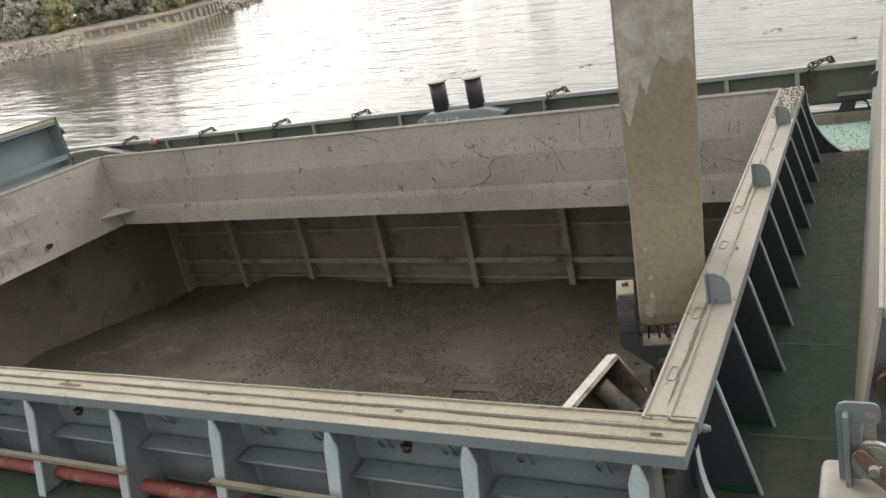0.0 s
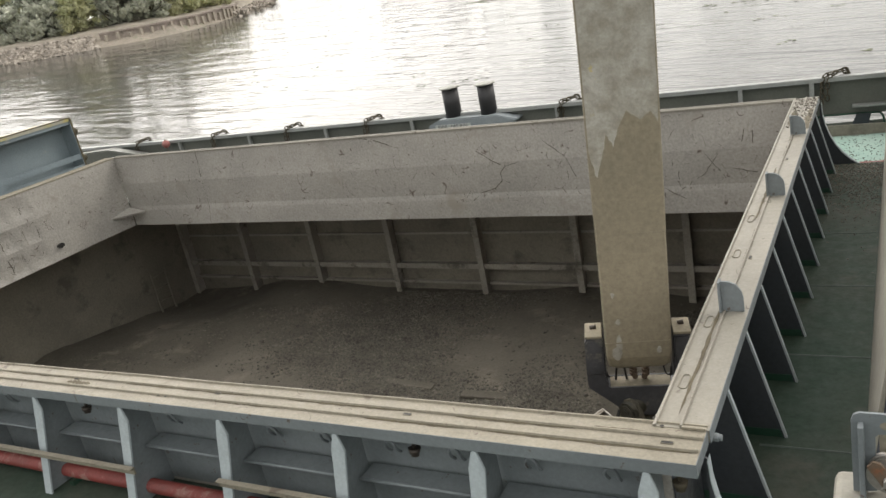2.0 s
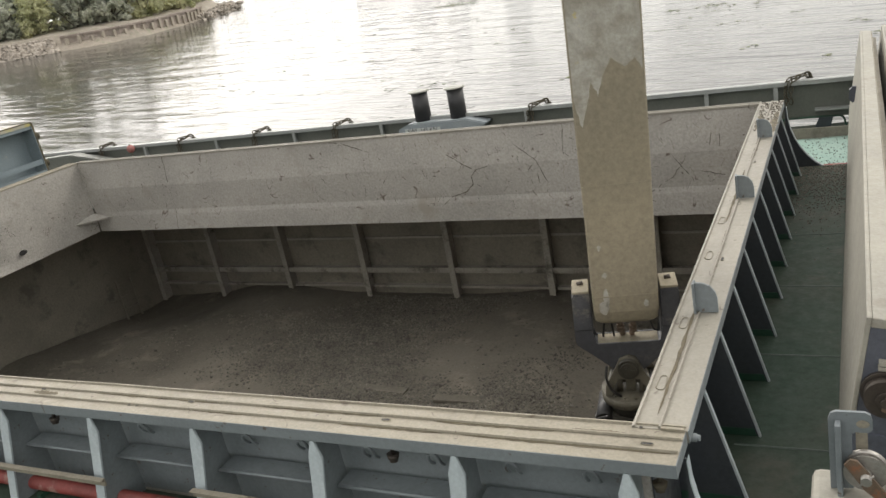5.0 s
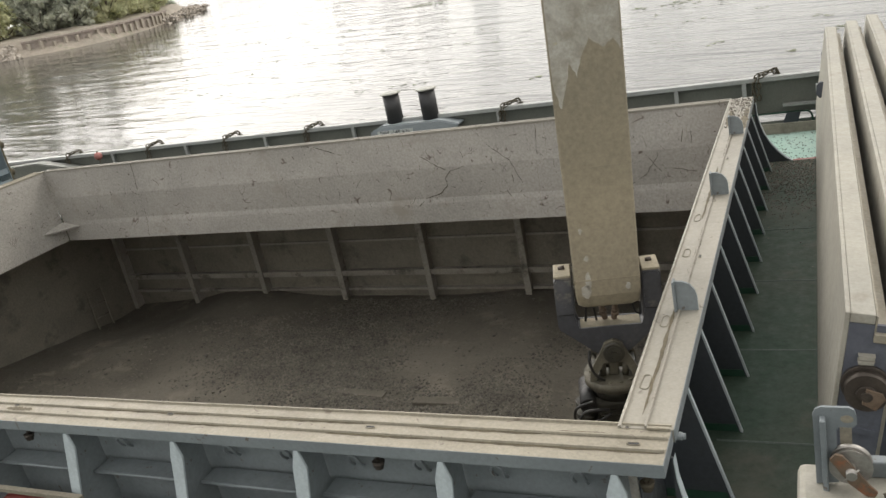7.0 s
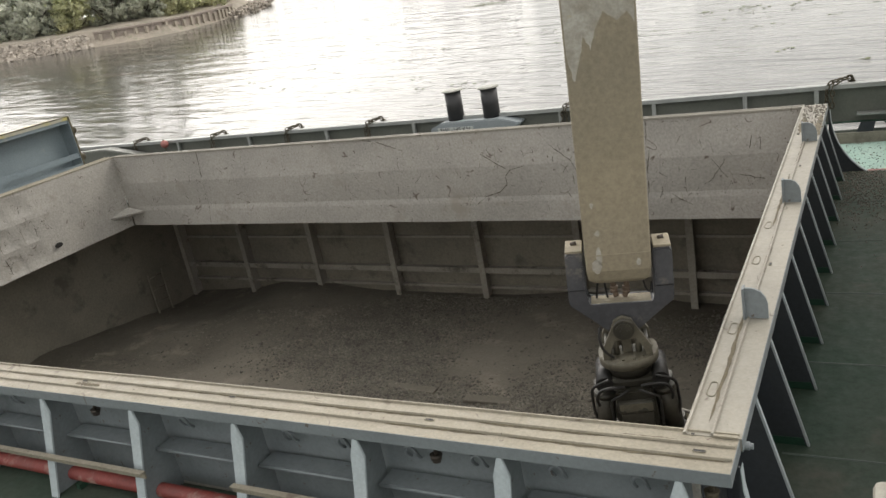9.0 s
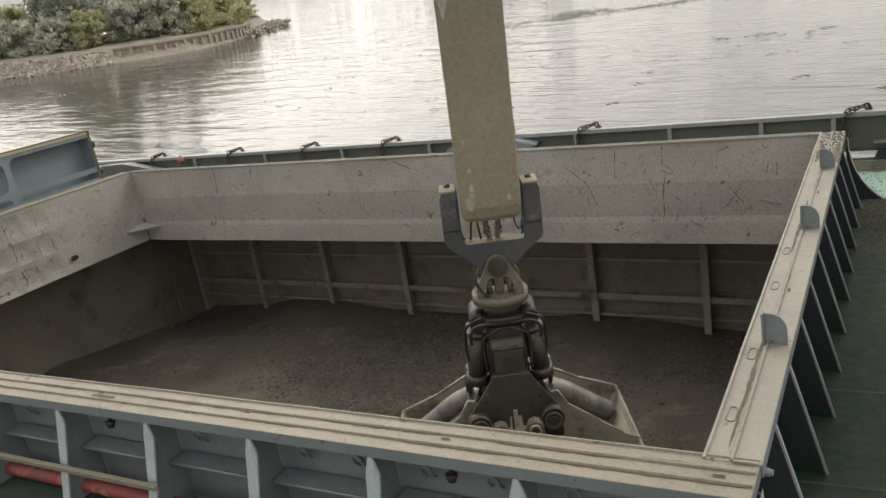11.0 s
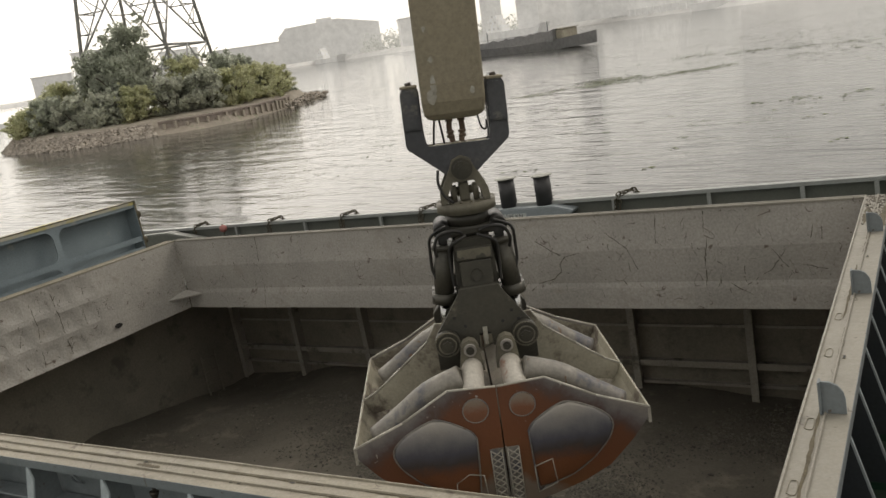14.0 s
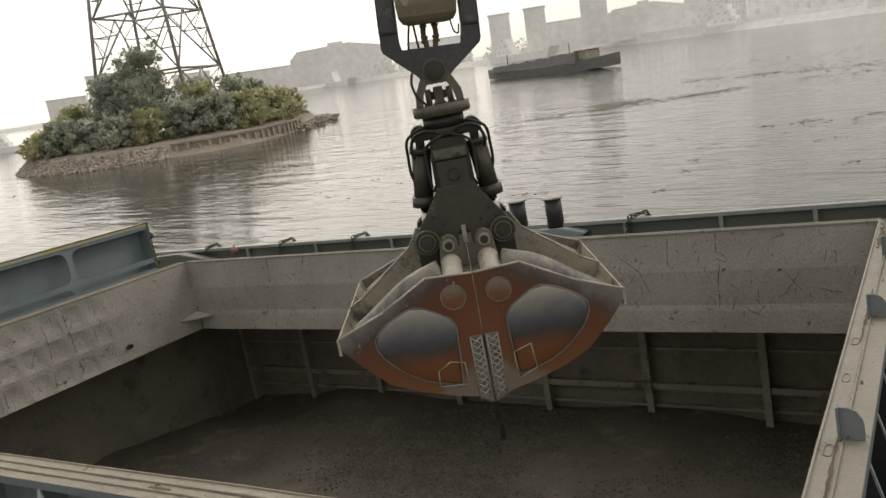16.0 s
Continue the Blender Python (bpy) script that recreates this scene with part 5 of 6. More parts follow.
def shell(sx):
    """One half of the grab. Origin at its pivot; profile given from the hanging pin."""
    px, pz = .27, -1.16
    top = [(.004, -1.285), (.30, -1.27), (.60, -1.44), (.925, -1.57)]
    low = [(.925, -1.57), (.905, -1.635), (.80, -1.765), (.65, -1.915), (.48, -2.00), (.28, -2.065), (.004, -2.13)]
    R = lambda pts: [((x * 1.042 - px) * sx, z * (1.0 + .03 * min(1, (-1.1 - z) / .15 if z < -1.1 else 0)) - pz) for x, z in pts]
    sh = new("shell")
    sh.parent, sh.matrix_basis = grab, pose(sx * px, 0, pz)
    tagged(sh, "worn orange half shell with polished lips")
    YW = .80
    for y in (-YW, YW):
        bm = B()
        prism(bm, R(top + low[1:]), y - .012, y + .012, "y")
        sp = part("side_plate", bm, [side_plate_mat[sx]], sh, "orange-rust side plate worn to bare steel")
        bm = B()
        iy = y + (.0145 if y < 0 else -.0145)
        prism(bm, R([(x * .99 + .004, z - .012 if z > -1.6 else z + .012) for x, z in top + low[1:]]), iy - .002, iy + .002, "y")
        part("liner", bm, shell_inner, sp, "dusty inner face of the side plate")
        if y < 0:
            # the raised wear pocket, blued, with its gloss highlight painted along the top
            bm = B()
            ring = R([(.160, -1.60), (.20, -1.54), (.34, -1.455), (.43, -1.44), (.57, -1.50), (.66, -1.57), (.685, -1.64), (.65, -1.73), (.55, -1.84), (.41, -1.935), (.25, -1.985), (.185, -1.99)])
            cx = sum(p[0] for p in ring) / len(ring)
            cz = sum(p[1] for p in ring) / len(ring)
            rows = []
            for q, dy in ((1.0, .004), (.985, .016), (.93, .022), (.62, .030), (.25, .033)):
                rows.append([bm.verts.new((cx + (x - cx) * q, y - .012 - dy, cz + (z - cz) * q)) for x, z in ring])
            for a, b in zip(rows, rows[1:]):
                for i in range(len(ring)):
                    f = bm.faces.new((a[i], b[i], b[(i + 1) % len(ring)], a[(i + 1) % len(ring)]))
                    f.smooth = True
            bm.faces.new(rows[-1])
            bm.faces.new(rows[0][::-1])
            rim = [((cx + (x - cx) * 1.0), (cz + (z - cz) * 1.0)) for x, z in ring]
            part("wear_pocket", bm, [pocket_worn_lit], sp, "bulging blued wear plate with a highlight painted at the top")
            bm = B()
            loop = [(x, y - .022, z) for x, z in rim]
            tube(bm, arc(loop + loop[:1], 4), .0055, 6)
            part("pocket_weld", bm, shell_worn, sp)
            # round end of the strut and its ring weld
            bm = B()
            c = R([(.145, -1.415)])[0]
            cyl(bm, (c[0], y - .02, c[1]), (c[0], y - .010, c[1]), .08, seg=32)
            part("strut_end", bm, side_worn, sp)
            bm = B()
            for k in range(28):
                a0, a1 = k * math.tau / 28, (k + 1) * math.tau / 28
                cyl(bm, (c[0] + .082 * math.cos(a0), y - .018, c[1] + .082 * math.sin(a0)), (c[0] + .082 * math.cos(a1), y - .018, c[1] + .082 * math.sin(a1)), .005, seg=5)
            part("ring_weld", bm, shell_worn, sp)
            # latticed hard-facing strip along the seam
            bm = B()
            prism(bm, R([(.005, -1.69), (.09, -1.69), (.09, -2.115), (.005, -2.16)]), y - .022, y - .0125, "y")
            part("seam_plate", bm, shell_worn, sp)
            bm = B()
            n = 9
            for k in range(n):
                z0 = -1.705 - k * .045
                for a, b in (((.022, z0), (.084, z0 - .045)), ((.084, z0), (.022, z0 - .045))):
                    (xa, za), (xb, zb) = R([a, b])
                    cyl(bm, (xa, y - .025, za), (xb, y - .025, zb), .0045, seg=5)
            for x in (.018, .088):
                (xa, za), (xb, zb) = R([(x, -1.695), (x, -2.125)])
                cyl(bm, (xa, y - .025, za), (xb, y - .025, zb), .004, seg=5)
            part("hard_facing", bm, shell_lip, sp, "crossed weld beads of hard facing")
            bm = B()
            pp = R([(.17, -1.84), (.285, -1.80), (.30, -1.97), (.175, -2.02)]) if sx > 0 else R([(.14, -2.0), (.33, -1.985), (.325, -1.88), (.24, -1.83), (.15, -1.85)])
            for a, b in zip(pp, pp[1:] + pp[:1]):
                cyl(bm, (a[0], y - .040, a[1]), (b[0], y - .040, b[1]), .004, seg=5)
            part("patch_weld", bm, shell_lip, sp)
    # rolled bottom
    bm = B()
    outer = R(low)
    inner = R([(x - .02 * (x > .1), z + .022) for x, z in low])
    q = outer + inner[::-1]
    prism(bm, q, -YW + .013, YW - .013, "y")
    part("bottom_plate", bm, shell_inner, sh, "dusty curved bottom plate")
    # outer lip and top edges, polished
    bm = B()
    box(bm, -.010, .010, -YW - .014, YW + .014, -.085, .016, m=Matrix.Translation((*R([(.918, -1.585)])[0:1][0][:1], 0, R([(.918, -1.585)])[0][1])))
    part("lip", bm, shell_lip, sh, "polished cutting lip")
    for y in (-YW, YW):
        bm = B()
        tp = R(top)
        for a, b in zip(tp, tp[1:]):
            cyl(bm, (a[0], y, a[1] + .004), (b[0], y, b[1] + .004), .009, seg=8)
        part("top_edge", bm, shell_lip, sh)
    # middle diaphragm rising to the pivot, and the fat tubes beside it
    for y in (-.06,):
        bm = B()
        prism(bm, R([(.19, -1.10), (.33, -1.09), (.40, -1.20), (.62, -1.36), (.80, -1.50), (.915, -1.56), (.86, -1.66), (.55, -1.60), (.30, -1.50), (.17, -1.32)]), y - .03, y - .006, "y")
        part("diaphragm", bm, shell_inner, sh)
        bm = B()
        tp = R([(.33, -1.09), (.40, -1.195), (.62, -1.355), (.80, -1.495), (.915, -1.555)])
        for a, b in zip(tp, tp[1:]):
            cyl(bm, (a[0], y - .018, a[1] + .004), (b[0], y - .018, b[1] + .004), .008, seg=8)
        part("diaphragm_edge", bm, shell_lip, sh)
    for y in (-.52, .52):
        bm = B()
        tube(bm, arc([(*R([(.20, -1.30)])[0][:1], y, R([(.20, -1.30)])[0][1]), (R([(.42, -1.38)])[0][0], y, R([(.42, -1.38)])[0][1]), (R([(.62, -1.52)])[0][0], y, R([(.62, -1.52)])[0][1]), (R([(.80, -1.64)])[0][0], y, R([(.80, -1.64)])[0][1])], 5), .085, 14)
        part("bracing_tube", bm, shell_worn, sh, "fat worn bracing tube")
    bm = B()
    a, b = R([(.12, -1.17)])[0], R([(.145, -1.46)])[0]
    cyl(bm, (a[0], -.36, a[1] - .10), (b[0], -.775, b[1] + .02), .074, seg=26)
    part("strut", bm, strut_paint, sh, "white strut with worn orange paint")
    bm = B()
    pts = [(a[0] - .085, a[1] - .16), (a[0] - .06, a[1] + .02), (a[0] - .04, a[1] + .055), (a[0], a[1] + .07), (a[0] + .04, a[1] + .055), (a[0] + .06, a[1] + .02), (a[0] + .085, a[1] - .16)]
    prism(bm, pts, -.445, -.37, "y")
    part("strut_eye", bm, grab_dust, sh)
    bm = B()
    cyl(bm, (a[0], -.46, a[1]), (a[0], -.34, a[1]), .044, seg=24)
    part("strut_bush", bm, bright_steel, sh)
    bm = B()
    cyl(bm, (a[0], -.468, a[1]), (a[0], -.461, a[1]), .028, seg=20)
    cyl(bm, (a[0], -.474, a[1]), (a[0], -.468, a[1]), .012, seg=6)
    part("strut_pin", bm, grab_dark, sh)
    bm = B()
    box(bm, min(0, (-.15) * sx), max(0, (-.15) * sx), -.25, .25, -.10, .0)
    box(bm, -.08, .08, -.25, .25, -.22, -.05)
    part("hub", bm, grab_dark, sh)
    bm = B()
    prism(bm, R([(.006, -1.60), (.16, -1.53), (.34, -1.52), (.55, -1.62), (.76, -1.73), (.62, -1.89), (.30, -2.02), (.006, -2.08)]), -YW + .03, YW - .03, "y")
    part("coal_load", bm, coal, sh, "dark coal filling the shell")
    return sh


shell_l, shell_r = shell(-1), shell(1)

# ---- the river and what lies round it (tilted against the barge so the horizon fits the camera's view) ----
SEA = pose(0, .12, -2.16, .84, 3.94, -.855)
bm = B()
XS = [-2600, -900, -300, -120, -60, -29.9, 15.9, 60, 120, 300, 900, 2600]
YS = [-2600, -900, -300, -100, -40, -13.9, 9.05, 20, 40, 80, 160, 400, 1000, 2600]
gv = [[bm.verts.new((x, y, 0)) for y in YS] for x in XS]
for i in range(len(XS) - 1):
    for j in range(len(YS) - 1):
        if not (i == 5 and j == 5):          # the barge lies here
            bm.faces.new((gv[i][j], gv[i + 1][j], gv[i + 1][j + 1], gv[i][j + 1]))
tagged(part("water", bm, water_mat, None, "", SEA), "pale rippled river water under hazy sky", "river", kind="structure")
# hull sides under the decks
bm = B()
for a in ((-30, 16, BY + .013, BY + .03, -3.2, -1.0), (-30, 16, -14.0, -13.97, -4.5, DECK - .021), (-30, -29.97, -13.97, BY + .013, -4.5, DECK - .021), (15.97, 16, -13.97, BY + .013, -4.5, -1.0)):
    box(bm, *a)
tagged(part("wall_hull", bm, bulwark_paint), "grey-green painted steel hull side", "hull", kind="structure")


def leaves(name, mat, blobs, count, size, seed, parent, label=""):
    """A crown: leaf blades strewn over uneven clumps, with gaps."""
    rg = np.random.default_rng(seed)
    w = np.array([b[3] ** 2 for b in blobs])
    pick = rg.choice(len(blobs), count, p=w / w.sum())
    ctr = np.array([b[:3] for b in blobs])[pick]
    rad = np.array([b[3] for b in blobs])[pick]
    d = rg.normal(size=(count, 3))
    d /= np.linalg.norm(d, axis=1)[:, None]
    pos = ctr + d * (rad * rg.uniform(.2, 1.5, count) ** .6)[:, None] * np.array([1, 1, .8])
    a = rg.normal(size=(count, 3))
    a /= np.linalg.norm(a, axis=1)[:, None]
    b = np.cross(a, rg.normal(size=(count, 3)))
    b /= np.linalg.norm(b, axis=1)[:, None]
    s = size * rg.uniform(.5, 1.4, count)[:, None]
    vs = np.stack([pos + a * s, pos + b * s * .45, pos - a * s, pos - b * s * .45], 1).reshape(-1, 3)
    fs = np.arange(count * 4).reshape(-1, 4)
    me = bpy.data.meshes.new(name)
    me.from_pydata(vs.tolist(), [], fs.tolist())
    me.materials.append(mat)
    ob = new(name, me)
    ob.parent = parent
    if label:
        tagged(ob, label)
    return ob


def tree(x, y, height, spread, mat, seed, label, z0=1.2, bush=False):
    r = random.Random(seed)
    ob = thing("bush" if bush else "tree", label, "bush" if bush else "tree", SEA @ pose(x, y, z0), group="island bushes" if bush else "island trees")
    bm = B()
    top = .55 * height
    tube(bm, arc([(0, 0, -.4), (r.uniform(-.2, .2), r.uniform(-.2, .2), top * .5), (r.uniform(-.4, .4), r.uniform(-.4, .4), top)], 4), .05 + height * .012, 7)
    for k in range(7):
        a, zz = r.uniform(0, math.tau), r.uniform(.2, .55) * height
        tube(bm, arc([(0, 0, zz * .7), (math.cos(a) * spread * .4, math.sin(a) * spread * .4, zz), (math.cos(a) * spread * .8, math.sin(a) * spread * .8, zz + .2 * height)], 3), .035, 5)
    part("trunk", bm, bark, ob)
    blobs = []
    for k in range(52 if not bush else 40):
        a, q = r.uniform(0, math.tau), r.uniform(0, 1) ** .6
        lo = .12 if bush else .28
        zz = r.uniform(lo, .93) * height
        w = spread * (1.05 - .75 * (zz / height)) if not bush else spread * (1 - .55 * zz / height)
        blobs.append((math.cos(a) * q * w, math.sin(a) * q * w, zz, r.uniform(.07, .24) * spread + .03 * height))
    for k in range(26):
        # sprigs that stand out of the crown
        a, zz = r.uniform(0, math.tau), r.uniform(.25, 1.0) * height
        w = spread * (1.1 - .7 * zz / height) * r.uniform(.9, 1.25)
        for j in range(3):
            f = 1 + .09 * j
            blobs.append((math.cos(a) * w * f, math.sin(a) * w * f, zz + .05 * height * j * r.uniform(-.4, 1.4), (.085 - .02 * j) * spread))
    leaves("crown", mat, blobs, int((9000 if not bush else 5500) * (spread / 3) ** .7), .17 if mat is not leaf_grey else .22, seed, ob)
    return ob


# island
SHORE = [(-71.5, 37.2), (-67.5, 35.4), (-62, 34.9), (-57.4, 35.4), (-54.0, 38.5), (-50.8, 41.4), (-49.6, 44.5), (-50.8, 50), (-53.0, 56), (-57.0, 63.5), (-60, 67), (-63, 66), (-70, 62), (-75, 54), (-76, 46), (-73.5, 40.5)]
bm = B()
cx, cy = -67, 49
prev = None
for q, z in ((1.012, -.3), (1.0, .02), (.975, .25), (.93, .7), (.90, 1.15), (.6, 1.5), (.25, 1.7)):
    ring = []
    for i in range(64):
        t = i / 64 * len(SHORE)
        a, b = SHORE[int(t) % len(SHORE)], SHORE[(int(t) + 1) % len(SHORE)]
        x, y = a[0] + (b[0] - a[0]) * (t % 1), a[1] + (b[1] - a[1]) * (t % 1)
        w = 1 + .012 * noise.noise(V((x * .5, y * .5, z * 3)))
        ring.append(bm.verts.new((cx + (x - cx) * q * w, cy + (y - cy) * q * w, z + .12 * noise.noise(V((x, y, z))))))
    if prev:
        for i in range(64):
            bm.faces.new((prev[i], ring[i], ring[(i + 1) % 64], prev[(i + 1) % 64]))
    prev = ring
bm.faces.new(prev)
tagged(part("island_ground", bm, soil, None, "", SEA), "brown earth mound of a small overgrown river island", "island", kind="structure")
rg = np.random.default_rng(11)
pts, sz = [], []
for k in range(2600):
    t = rg.uniform(0, 4.3)
    a, b = SHORE[int(t)], SHORE[int(t) + 1]
    q = rg.uniform(0, 1) ** 1.3
    x, y = a[0] + (b[0] - a[0]) * (t % 1), a[1] + (b[1] - a[1]) * (t % 1)
    pts.append((x + (cx - x) * q * .09, y + (cy - y) * q * .09 - .3, -.02 + q * 1.0))
    sz.append(rg.uniform(.06, .26))
for k in range(500):
    t = rg.uniform(7.6, 9.9)
    a, b = SHORE[int(t)], SHORE[int(t) + 1]
    x, y = a[0] + (b[0] - a[0]) * (t % 1), a[1] + (b[1] - a[1]) * (t % 1)
    pts.append((x + rg.uniform(-1.5, 1.2), y + rg.uniform(-.8, 1.2), rg.uniform(-.05, .5)))
    sz.append(rg.uniform(.08, .32))
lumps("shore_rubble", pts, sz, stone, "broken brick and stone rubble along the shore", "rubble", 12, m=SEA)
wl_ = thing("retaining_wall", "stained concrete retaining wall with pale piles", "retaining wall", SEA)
WP = [(-53.6, 40.0), (-52.2, 41.2), (-50.9, 43.4), (-50.6, 47), (-51.6, 51.5), (-53.2, 55.5)]
k = 0
for a, b in zip(WP, WP[1:]):
    d = (V(b) - V(a))
    nn = V((d.y, -d.x)).normalized()
    bm = B()
    run(bm, a, b, tuple(nn), [(-.25, -.2), (.0, -.2), (.0, .95), (-.25, .95)])
    part("panel", bm, wall_conc, wl_)
    bm = B()
    run(bm, a, b, tuple(nn), [(-.30, .952), (.14, .952), (.14, 1.1), (-.30, 1.1)])
    part("coping", bm, wall_conc, wl_)
    m = max(1, int(d.length / .85))
    for i in range(m):
        p = V(a) + d * ((i + .5) / m) + nn * .12
        bm = B()
        hgt = .86 + .10 * math.sin(k * 2.3)
        box(bm, p.x - .11, p.x + .11, p.y - .11, p.y + .11, -.4, hgt, bevel=.02)
        part("pile", bm, pile_conc, wl_)
        k += 1
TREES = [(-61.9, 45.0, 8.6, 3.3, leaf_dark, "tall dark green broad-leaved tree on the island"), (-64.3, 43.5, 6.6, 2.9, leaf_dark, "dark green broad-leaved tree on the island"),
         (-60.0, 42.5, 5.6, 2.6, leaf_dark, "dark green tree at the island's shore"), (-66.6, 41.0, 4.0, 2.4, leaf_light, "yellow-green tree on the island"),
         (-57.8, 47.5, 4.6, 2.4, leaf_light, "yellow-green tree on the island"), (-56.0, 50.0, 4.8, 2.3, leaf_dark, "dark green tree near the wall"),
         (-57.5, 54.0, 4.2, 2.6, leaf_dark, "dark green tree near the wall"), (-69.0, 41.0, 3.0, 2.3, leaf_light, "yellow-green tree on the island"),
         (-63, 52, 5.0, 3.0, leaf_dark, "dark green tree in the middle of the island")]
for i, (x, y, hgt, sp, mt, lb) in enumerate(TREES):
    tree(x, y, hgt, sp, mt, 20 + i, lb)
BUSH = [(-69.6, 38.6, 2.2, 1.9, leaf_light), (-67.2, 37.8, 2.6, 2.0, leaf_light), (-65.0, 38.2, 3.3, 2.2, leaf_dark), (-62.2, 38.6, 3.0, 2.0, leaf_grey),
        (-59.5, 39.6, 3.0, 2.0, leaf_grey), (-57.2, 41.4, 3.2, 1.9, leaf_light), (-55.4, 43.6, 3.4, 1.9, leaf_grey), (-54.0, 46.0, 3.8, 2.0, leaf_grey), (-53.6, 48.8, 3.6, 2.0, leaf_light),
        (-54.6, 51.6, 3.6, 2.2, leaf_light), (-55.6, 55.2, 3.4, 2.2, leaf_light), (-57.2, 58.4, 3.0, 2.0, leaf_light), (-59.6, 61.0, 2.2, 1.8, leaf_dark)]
for i, (x, y, hgt, sp, mt) in enumerate(BUSH):
    tree(x, y, hgt, sp, mt, 60 + i, {leaf_light: "yellow-green bush on the island shore", leaf_dark: "dark green bush on the island shore", leaf_grey: "grey-green bush by the island wall, paled for haze"}[mt], .9, True)

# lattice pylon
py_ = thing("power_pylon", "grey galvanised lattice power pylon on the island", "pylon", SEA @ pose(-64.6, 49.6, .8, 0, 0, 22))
H, w0, w1 = 34.0, 4.9, 1.6


def corner(k, z):
    w = w0 + (w1 - w0) * min(1, z / 30)
    return V((w * (1 if k in (0, 3) else -1), w * (1 if k in (0, 1) else -1), z))


for k in range(4):
    bm = B()
    cyl(bm, corner(k, 0), corner(k, H), .18, .13, seg=4)
    part("leg", bm, pylon_steel, py_)
levels = [0, 6.5, 12.0, 16.5, 20.5, 24, 27, 30]
for z0, z1 in zip(levels, levels[1:]):
    for k in range(4):
        bm = B()
        a0, b0, a1, b1 = corner(k, z0), corner((k + 1) % 4, z0), corner(k, z1), corner((k + 1) % 4, z1)
        mid = (a1 + b1) / 2
        cyl(bm, a1, b1, .11, seg=4)
        for p, q in ((a0, mid), (b0, mid)):
            cyl(bm, p, q, .10, seg=4)
            for t in (.35, .68):
                c_ = p.lerp(q, t)
                e_ = (a0.lerp(a1, t) if p is a0 else b0.lerp(b1, t))
                cyl(bm, c_, e_, .06, seg=4)
                e2 = (a0.lerp(a1, t + .3) if p is a0 else b0.lerp(b1, t + .3))
                cyl(bm, c_, e2, .055, seg=4)
        part("bracing", bm, pylon_steel, py_)

# floating hyacinth
rg = np.random.default_rng(21)


def weeds(name, cs, size, label, seed):
    r = np.random.default_rng(seed)
    n = len(cs)
    k = 5
    base = np.repeat(np.asarray(cs, float), k, 0) + np.c_[r.normal(0, size * .8, (n * k, 2)), np.zeros(n * k)]
    a = r.uniform(0, math.tau, n * k)
    s = size * r.uniform(.4, 1.0, n * k)
    d = np.c_[np.cos(a), np.sin(a), r.uniform(.02, .13, n * k)] * s[:, None]
    e = np.c_[-np.sin(a), np.cos(a), np.zeros(n * k)] * s[:, None] * .5
    z = np.array([0, 0, .01])
    vs = np.stack([base + z - d * .2, base + z + e, base + d, base + z - e], 1).reshape(-1, 3)
    me = bpy.data.meshes.new(name)
    me.from_pydata(vs.tolist(), [], np.arange(n * k * 4).reshape(-1, 4).tolist())
    me.materials.append(hyacinth)
    ob = new(name, me)
    ob.matrix_basis = SEA
    return tagged(ob, label, "water plants", kind="stuff")


cs = [(x, y, 0) for x, y in zip(rg.uniform(-75, 60, 7000), rg.uniform(18, 130, 7000)) if rg.uniform() < y / 70 and noise.noise(V((x * .06, y * .06, 2))) > -.1 and not (-90 < x < -49 and 34 < y < 68)]
weeds("floating_weed", cs, .16, "scattered floating water hyacinth", 1)
band = []
# two lines of weed drawn out by the current, then thin stragglers
for x0, y0, x1, y1, n, wide in ((-22.5, 42.0, -11.0, 50.5, 300, .8), (-19.5, 62.5, 9.0, 58.0, 520, 1.3), (-8.0, 54.0, 30.0, 62.0, 420, 1.0), (-6.2, 30.6, -2.2, 32.0, 26, .3), (-60.0, 74.0, 60.0, 84.0, 420, 4.0)):
    for k in range(n):
        t = rg.uniform(0, 1)
        x, y = x0 + (x1 - x0) * t, y0 + (y1 - y0) * t + rg.normal(0, wide)
        if noise.noise(V((x * .45, y * .5, 7))) > -.05:
            band.append((x, y, 0))
weeds("weed_drift", band, .20, "drifting bands of green water hyacinth", 2)
mat_ = [(-18.3 + rg.normal(0, 1.1), 47.7 + rg.normal(0, 1.3), 0) for k in range(170)]
weeds("weed_mat", mat_, .20, "thick green mat of water hyacinth", 3)


